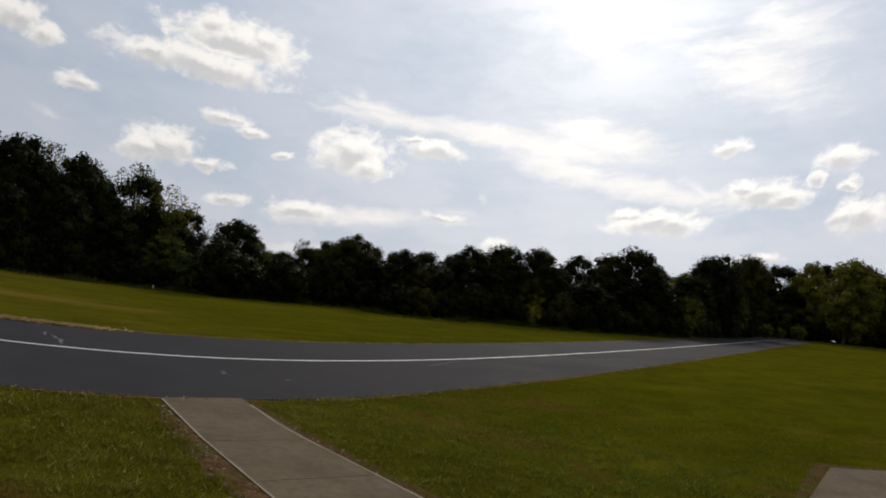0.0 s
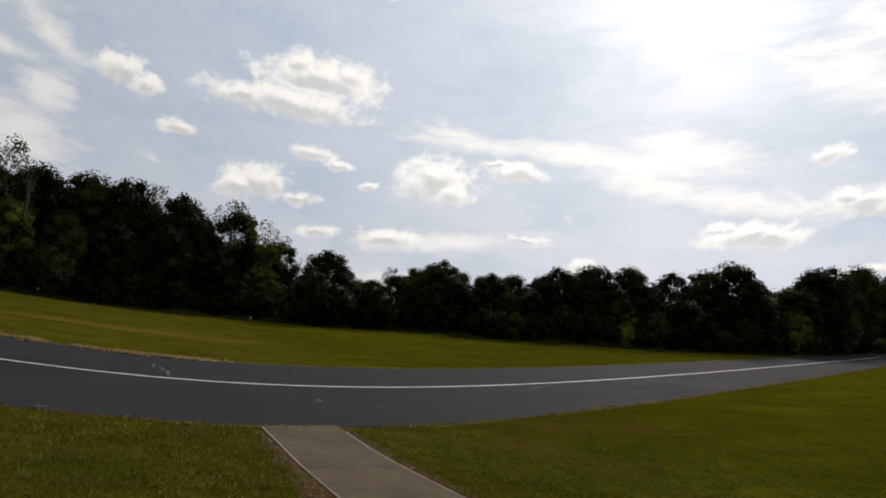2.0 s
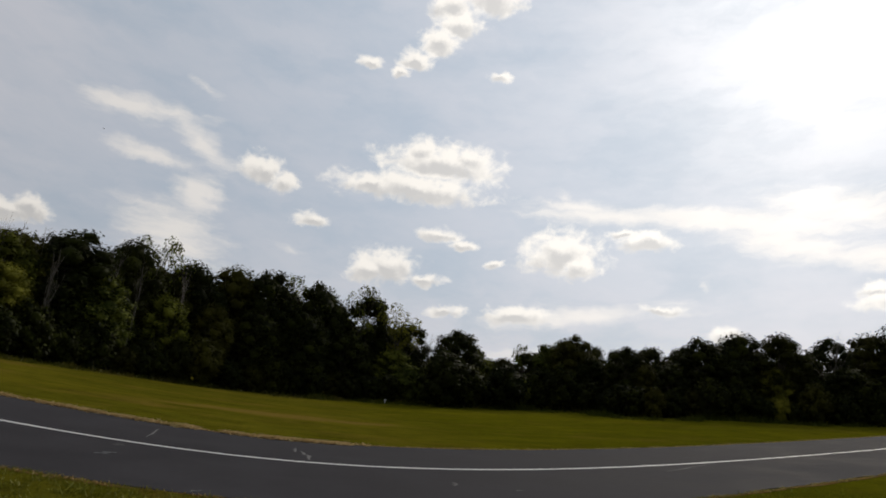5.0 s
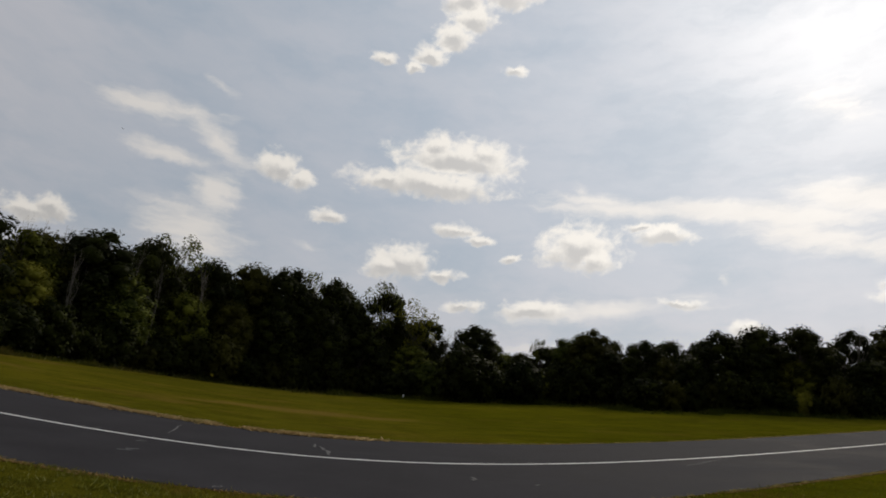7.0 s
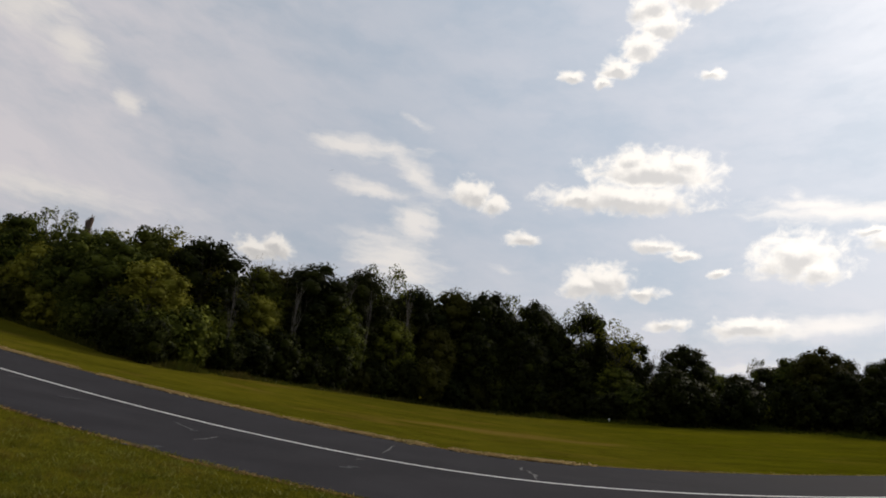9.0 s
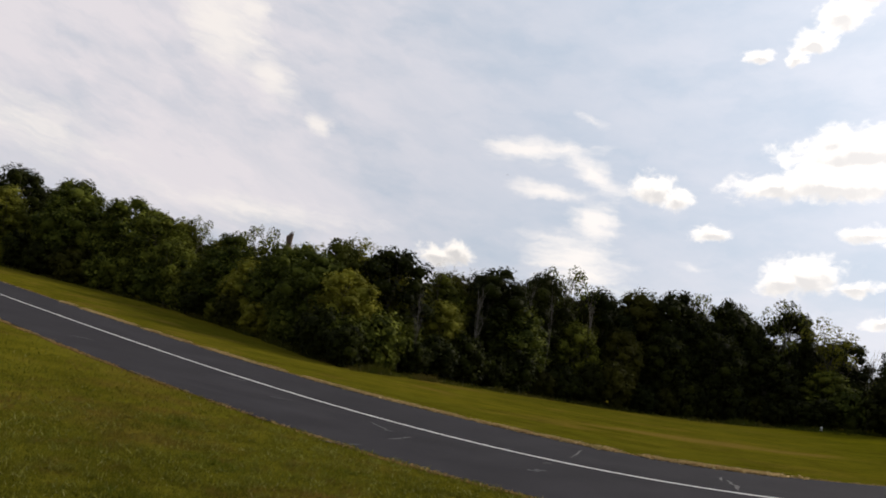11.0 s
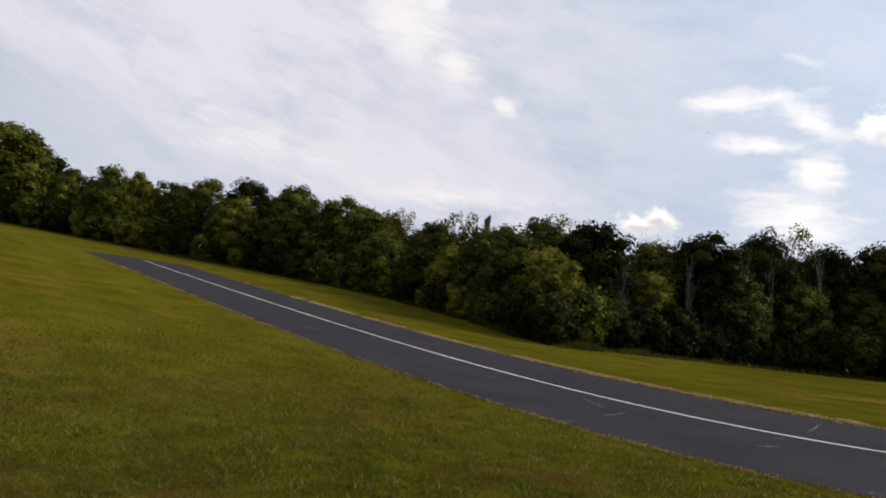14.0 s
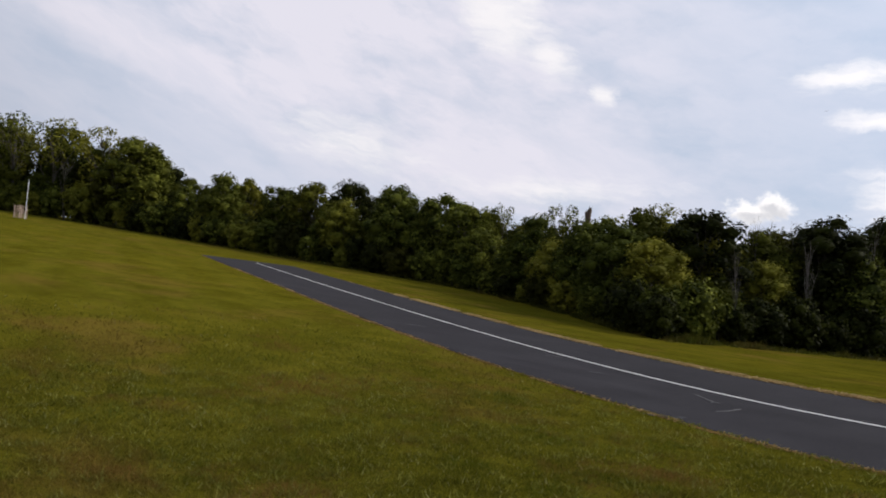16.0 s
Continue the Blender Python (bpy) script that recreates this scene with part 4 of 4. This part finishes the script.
# ------------------------------------------------------------------ bare earth beside the walk and pad
def earth(name, line, width, seed, label):
    """A ragged low patch of bare soil along a line on the lawn."""
    rng = random.Random(seed)
    V, F = [], []
    pts = [Vector(p) for p in line]
    m = 24
    for k in range(m):
        f = k / (m - 1) * (len(pts) - 1)
        j = min(int(f), len(pts) - 2)
        c = pts[j].lerp(pts[j + 1], f - j)
        n = (pts[j + 1] - pts[j]).orthogonal().normalized()
        env = max(0.12, math.sin(math.pi * k / (m - 1)) ** 0.5)
        for o in (-1, -0.5, 0, 0.5, 1):
            p = c + n * (o * width * env * rng.uniform(0.6, 1.25))
            V.append((p.x, p.y, gz(p.x, p.y) + 0.003 + 0.006 * (1 - abs(o)) + rng.uniform(0, 0.004)))
    for k in range(m - 1):
        for o in range(4):
            a = k * 5 + o
            F.append((a, a + 1, a + 6, a + 5))
    ob = mesh_object(name, V, F, SOIL, True)
    tagged(ob, label, "bare soil", kind="structure")


earth("soil_strip_1", [(2.22, 3.6), (2.2, 4.8), (2.14, 5.8), (2.1, 6.8), (2.12, 8.4)], 0.2, 3, "strip of bare brown soil beside the footpath")
earth("soil_strip_2", [(3.95, 4.4), (3.66, 5.9), (3.44, 7.2), (3.40, 9.1)], 0.15, 4, "thin line of bare soil along the footpath")
earth("soil_strip_3", [(8.6, 4.6), (10.0, 5.2), (11.42, 5.84), (12.4, 5.48), (13.4, 5.15)], 0.13, 5, "bare soil round the edge of a concrete pad")
earth("soil_strip_4", [(1.9, 8.72), (0.4, 8.75), (-1.2, 8.9)], 0.09, 6, "line of bare soil at the edge of the lawn")


def build_pebbles():
    rs = np.random.RandomState(21)
    V, F = [], []
    oct_v = np.array([(1, 0, 0), (-1, 0, 0), (0, 1, 0), (0, -1, 0), (0, 0, 1), (0, 0, -1)], float)
    oct_f = np.array([(0, 2, 4), (2, 1, 4), (1, 3, 4), (3, 0, 4), (2, 0, 5), (1, 2, 5), (3, 1, 5), (0, 3, 5)])
    for k in range(240):
        side = rs.rand() < 0.9
        y = rs.uniform(4.0, 8.4)
        x = 2.13 + rs.normal(0, 0.09) if side else 3.42 + max(0.0, 7.6 - y) * 0.15 + rs.normal(0, 0.05)
        size = rs.uniform(0.005, 0.017) * (1.6 if rs.rand() < 0.12 else 1)
        q = oct_v * rs.uniform(0.6, 1.2, (6, 1)) * np.array([1.3, 1.0, 0.6]) * size
        a = rs.uniform(0, 6.28)
        q = q @ np.array([(math.cos(a), -math.sin(a), 0), (math.sin(a), math.cos(a), 0), (0, 0, 1)])
        V.append(q + np.array([x, y, gz(x, y) + 0.012]))
        F.append(oct_f + 6 * k)
    ob = big_mesh("pebbles", np.vstack(V), np.vstack(F), PEBBLE)
    tagged(ob, "small pale stones in the soil beside the footpath", "pebbles", kind="stuff")


PEBBLE = plain("pale_stone", (0.27, 0.20, 0.135), 0.9)
build_pebbles()


# ------------------------------------------------------------------ grass that can be told apart
def blades(name, P, height, width, mat, seed, lean=0.55):
    """Single bent blades standing at the points P."""
    rs = np.random.RandomState(seed)
    n = len(P)
    a = rs.uniform(0, 2 * np.pi, n)
    side = np.c_[np.cos(a), np.sin(a), np.zeros(n)]
    b = rs.uniform(0, 2 * np.pi, n)
    h = height * rs.uniform(0.5, 1.35, n)
    tip = np.c_[np.cos(b), np.sin(b), np.zeros(n)] * (h * lean * rs.uniform(0.2, 1.5, n))[:, None] + np.c_[np.zeros(n), np.zeros(n), h]
    w = (width * rs.uniform(0.6, 1.4, n))[:, None]
    V = np.stack([P - side * w, P + side * w, P + tip], 1).reshape(-1, 3)
    ob = big_mesh(name, V, np.arange(3 * n).reshape(-1, 3), mat)
    return ob


def off_paths(x, y):
    d = (y - centre(x)) / np.sqrt(1 + ((centre(x + 0.01) - centre(x - 0.01)) / 0.02) ** 2)
    walk_ = (x > 2.1) & (x < 3.4 - (y - 8) * 0.10) & (y < 9.2)
    pad = (y < 4.3 + (x - 8.14) * 0.42) & (y < 5.7 - (x - 11.47) * 0.323) & (y > 4.3 - (x - 8.14) * 0.323) & (y > 3.3 + (x - 11.24) * 0.42)
    return ((d > far_half(x) + 0.02) | (d < -near_half(x) - 0.02)) & ~walk_ & ~pad


def build_lawn_blades():
    rs = np.random.RandomState(8)
    n = 560000
    r = 3.4 * (27.0 / 3.4) ** rs.uniform(0, 1, n)
    a = np.radians(rs.uniform(-88, 72, n) + rs.normal(0, 6, n))
    # the near limit fades out
    thick = r > rs.uniform(3.0, 6.2, n)
    r, a = r[thick], a[thick]
    n = len(r)
    # thinner turf round the standing point
    m = 70000
    r = np.r_[r, np.sqrt(rs.uniform(0.0, 1, m)) * rs.uniform(4.5, 13, m)]
    a = np.r_[a, rs.uniform(-np.pi, np.pi, m)]
    n += m
    x, y = r * np.sin(a), r * np.cos(a)
    clump = np.array([noise.noise((float(u) * 2.2, float(v) * 2.2, 0.0)) for u, v in zip(x, y)])
    keep = off_paths(x, y) & (y < centre(x)) & (clump + rs.uniform(-0.5, 0.5, n) > -0.6) & (rs.uniform(5, 19, n) > r)
    x, y, r, clump = x[keep], y[keep], r[keep], clump[keep]
    P = np.c_[x, y, land(x, y) - 0.004]
    ob = blades("lawn_grass", P, 0.038 * (1 + 1.0 * np.clip(clump, -0.3, 1)) * (np.maximum(r, 3) / 6) ** 0.25, 0.0052 * (np.maximum(r, 3) / 5) ** 0.6, BLADE, 9, 1.0)
    tagged(ob, "short green grass blades of the mown lawn", "grass", kind="stuff")


def build_tufts():
    """Coarser, paler tufts and weeds that stand out of the nearest lawn."""
    rs = np.random.RandomState(18)
    n = 2600
    r = np.sqrt(rs.uniform(3.0 ** 2, 11.0 ** 2, n))
    a = np.radians(rs.uniform(-85, 70, n))
    x = np.repeat(r * np.sin(a), 14) + rs.normal(0, 0.045, 14 * n)
    y = np.repeat(r * np.cos(a), 14) + rs.normal(0, 0.045, 14 * n)
    keep = off_paths(x, y) & (y < centre(x))
    x, y = x[keep], y[keep]
    ob = blades("grass_tufts", np.c_[x, y, land(x, y) - 0.004], 0.062, 0.0062, TUFT, 19, 1.1)
    tagged(ob, "coarse pale grass tufts and weeds in the lawn", "grass", kind="stuff")


TUFT = blade_material("coarse_grass_blade", (0.075, 0.078, 0.008), (0.270, 0.265, 0.055), (0.170, 0.112, 0.040), 0.3)


def build_edge_blades():
    rs = np.random.RandomState(12)
    rows = []
    for side, n in ((-1, 9000), (1, 14000)):
        x = rs.uniform(-30, 34, n)
        tuft = np.array([noise.noise((float(u) * 1.3, side * 5.0, 0.0)) for u in x])
        keep = tuft + rs.uniform(-0.35, 0.35, n) > 0.0
        x = x[keep]
        mid, nrm = frame_along(x)
        o = side * ((far_half(x) if side > 0 else near_half(x)) + np.abs(rs.normal(0, 0.07, len(x))))
        o = o[~((x > 2.1) & (x < 3.5) & (side < 0))]
        mid, nrm = (q[~((x > 2.1) & (x < 3.5) & (side < 0))] for q in (mid, nrm))
        p = mid + nrm * o[:, None]
        rows.append(np.c_[p, land(p[:, 0], p[:, 1]) + 0.012])
    # thick mats of cut straw caught along the far edge
    x = rs.uniform(-24, 4, 16000)
    tuft = np.array([noise.noise((float(u) * 0.9, 9.0, 0.0)) for u in x])
    x = x[tuft + rs.uniform(-0.15, 0.15, len(x)) > -0.08]
    mid, nrm = frame_along(x)
    p = mid + nrm * (far_half(x) + rs.normal(0.0, 0.075, len(x)))[:, None]
    mat = blades("cut_straw", np.c_[p, land(p[:, 0], p[:, 1]) + 0.016], 0.05, 0.03, STRAW_PALE, 14, 2.0)
    tagged(mat, "pale mats of cut straw along the asphalt's edge", "straw", kind="stuff")
    ob = blades("dry_grass", np.vstack(rows), 0.026, 0.013, STRAW, 13, 2.6)
    tagged(ob, "dry straw-coloured grass along the asphalt's edges", "dry grass", kind="stuff")


def build_meadow():
    rs = np.random.RandomState(15)
    n = 60000
    a = rs.uniform(-75, 66, n)
    d = np.interp(a, [e[0] for e in EDGE], [e[1] for e in EDGE]) + rs.uniform(-1.6, 1.0, n) - np.where((a > 3) & (a < 36), rs.uniform(0, 3.0, n), 0)
    x, y = d * np.sin(np.radians(a)), d * np.cos(np.radians(a))
    P = np.c_[x, y, land(x, y) - 0.02]
    weed = np.array([noise.noise((float(u) * 0.5, float(v) * 0.5, 3.0)) for u, v in zip(x, y)])
    keep = weed + rs.uniform(-0.3, 0.3, n) > 0.0
    P, weed = P[keep], weed[keep]
    ob = blades("tall_grass", P, 0.18 + 0.4 * np.clip(weed, 0, 1), 0.018, MEADOW, 16, 0.7)
    tagged(ob, "unmown tall grass and weeds along the wood", "tall grass", kind="stuff")


build_lawn_blades()
build_tufts()
build_edge_blades()
build_meadow()


# ------------------------------------------------------------------ small things in the field
def rod(bm, a, b, r, sides=8):
    a, b = Vector(a), Vector(b)
    m = Matrix.Translation((a + b) / 2) @ (b - a).to_track_quat("Z", "Y").to_matrix().to_4x4()
    bmesh.ops.create_cone(bm, cap_ends=True, segments=sides, radius1=r, radius2=r, depth=(b - a).length, matrix=m)


def build_cage():
    x, y = -71.25, 22.86
    root = new("tree_guard")
    root.matrix_basis = pose(x, y, gz(x, y), 0, 0, 20)
    tagged(root, "pale wire-mesh tree guard with corner posts on the lawn", "tree guard")
    s, h = 0.36, 1.15
    corners = [(-s, -s), (s, -s), (s, s), (-s, s)]
    for cx, cy in corners:
        bm = bmesh.new()
        rod(bm, (cx, cy, -0.2), (cx, cy, h + 0.05), 0.03)
        part("post", bm, PALE, root)
    for k in range(4):
        (ax, ay), (bx, by) = corners[k], corners[(k + 1) % 4]
        bm = bmesh.new()
        for i in range(9):
            z = 0.08 + (h - 0.1) * i / 8
            rod(bm, (ax, ay, z), (bx, by, z), 0.007, 4)
        for i in range(1, 9):
            f = i / 9
            px, py = ax + (bx - ax) * f, ay + (by - ay) * f
            rod(bm, (px, py, 0.05), (px, py, h), 0.006, 4)
        part("mesh_panel", bm, PALE, root, "pale welded wire panel")
    pole = new("marker_pole")
    pole.matrix_basis = pose(x + 0.9, y + 0.1, gz(x + 0.9, y + 0.1), 0, 4, 0)
    tagged(pole, "tall slim white pole standing beside a tree guard", "pole")
    bm = bmesh.new()
    rod(bm, (0, 0, -0.3), (0, 0, 3.55), 0.026)
    part("shaft", bm, WHITE, pole)
    bm = bmesh.new()
    rod(bm, (0, 0, 3.55), (0, 0, 3.6), 0.032)
    part("cap", bm, WHITE, pole)


def build_stakes():
    for x, y, h, mat, label in ((-71.6, 38.4, 0.75, ORANGE, "short weathered wooden stake in front of the wood"),
                                (9.6, 46.2, 0.2, WHITE, "small white marker at the foot of the wood")):
        root = new("marker_stake")
        root.matrix_basis = pose(x, y, gz(x, y), 2, 3, 15)
        tagged(root, label, "stake")
        bm = bmesh.new()
        bmesh.ops.create_cube(bm, size=1, matrix=Matrix.Translation((0, 0, h / 2 - 0.1)) @ Matrix.Diagonal((0.09, 0.09, h + 0.2, 1)))
        bmesh.ops.bevel(bm, geom=bm.edges[:], offset=0.008, segments=1, affect="EDGES")
        part("stake_body", bm, mat, root)
        bm = bmesh.new()
        bmesh.ops.create_cone(bm, cap_ends=True, segments=4, radius1=0.075, radius2=0.02, depth=0.05, matrix=Matrix.Translation((0, 0, h + 0.025)) @ pose(0, 0, 0, 0, 0, 45))
        part("stake_top", bm, mat, root)


PALE = plain("galvanised_wire", (0.42, 0.31, 0.24), 0.7)
WHITE = plain("white_plastic", (0.78, 0.78, 0.76), 0.5)
ORANGE = plain("weathered_stake", (0.42, 0.24, 0.10), 0.8)
build_cage()
build_stakes()


def build_aircraft():
    """A distant radio-controlled model aeroplane in the air."""
    a, e, d = radians(-12.8), radians(14.1), 300.0
    root = new("model_aeroplane")
    root.matrix_basis = pose(d * math.sin(a) * math.cos(e), d * math.cos(a) * math.cos(e), EYE + d * math.sin(e), 8, -6, 70)
    tagged(root, "small dark model aeroplane flying far off in the sky", "model aeroplane")
    bm = bmesh.new()
    bmesh.ops.create_cone(bm, cap_ends=True, segments=10, radius1=0.09, radius2=0.04, depth=1.0, matrix=pose(0, 0, 0, 0, 90, 0))
    part("fuselage", bm, SCUFF, root)
    for name, x, span, chord, thick in (("wing", 0.05, 1.25, 0.22, 0.03), ("tailplane", 0.46, 0.42, 0.12, 0.015)):
        bm = bmesh.new()
        bmesh.ops.create_cube(bm, size=1, matrix=Matrix.Translation((x, 0, 0.05)) @ Matrix.Diagonal((chord, span, thick, 1)))
        bmesh.ops.bevel(bm, geom=bm.edges[:], offset=thick * 0.4, segments=2, affect="EDGES")
        part(name, bm, SCUFF, root)
    bm = bmesh.new()
    bmesh.ops.create_cube(bm, size=1, matrix=Matrix.Translation((0.47, 0, 0.13)) @ Matrix.Diagonal((0.12, 0.015, 0.18, 1)))
    bmesh.ops.bevel(bm, geom=bm.edges[:], offset=0.005, segments=1, affect="EDGES")
    part("fin", bm, SCUFF, root)


build_aircraft()
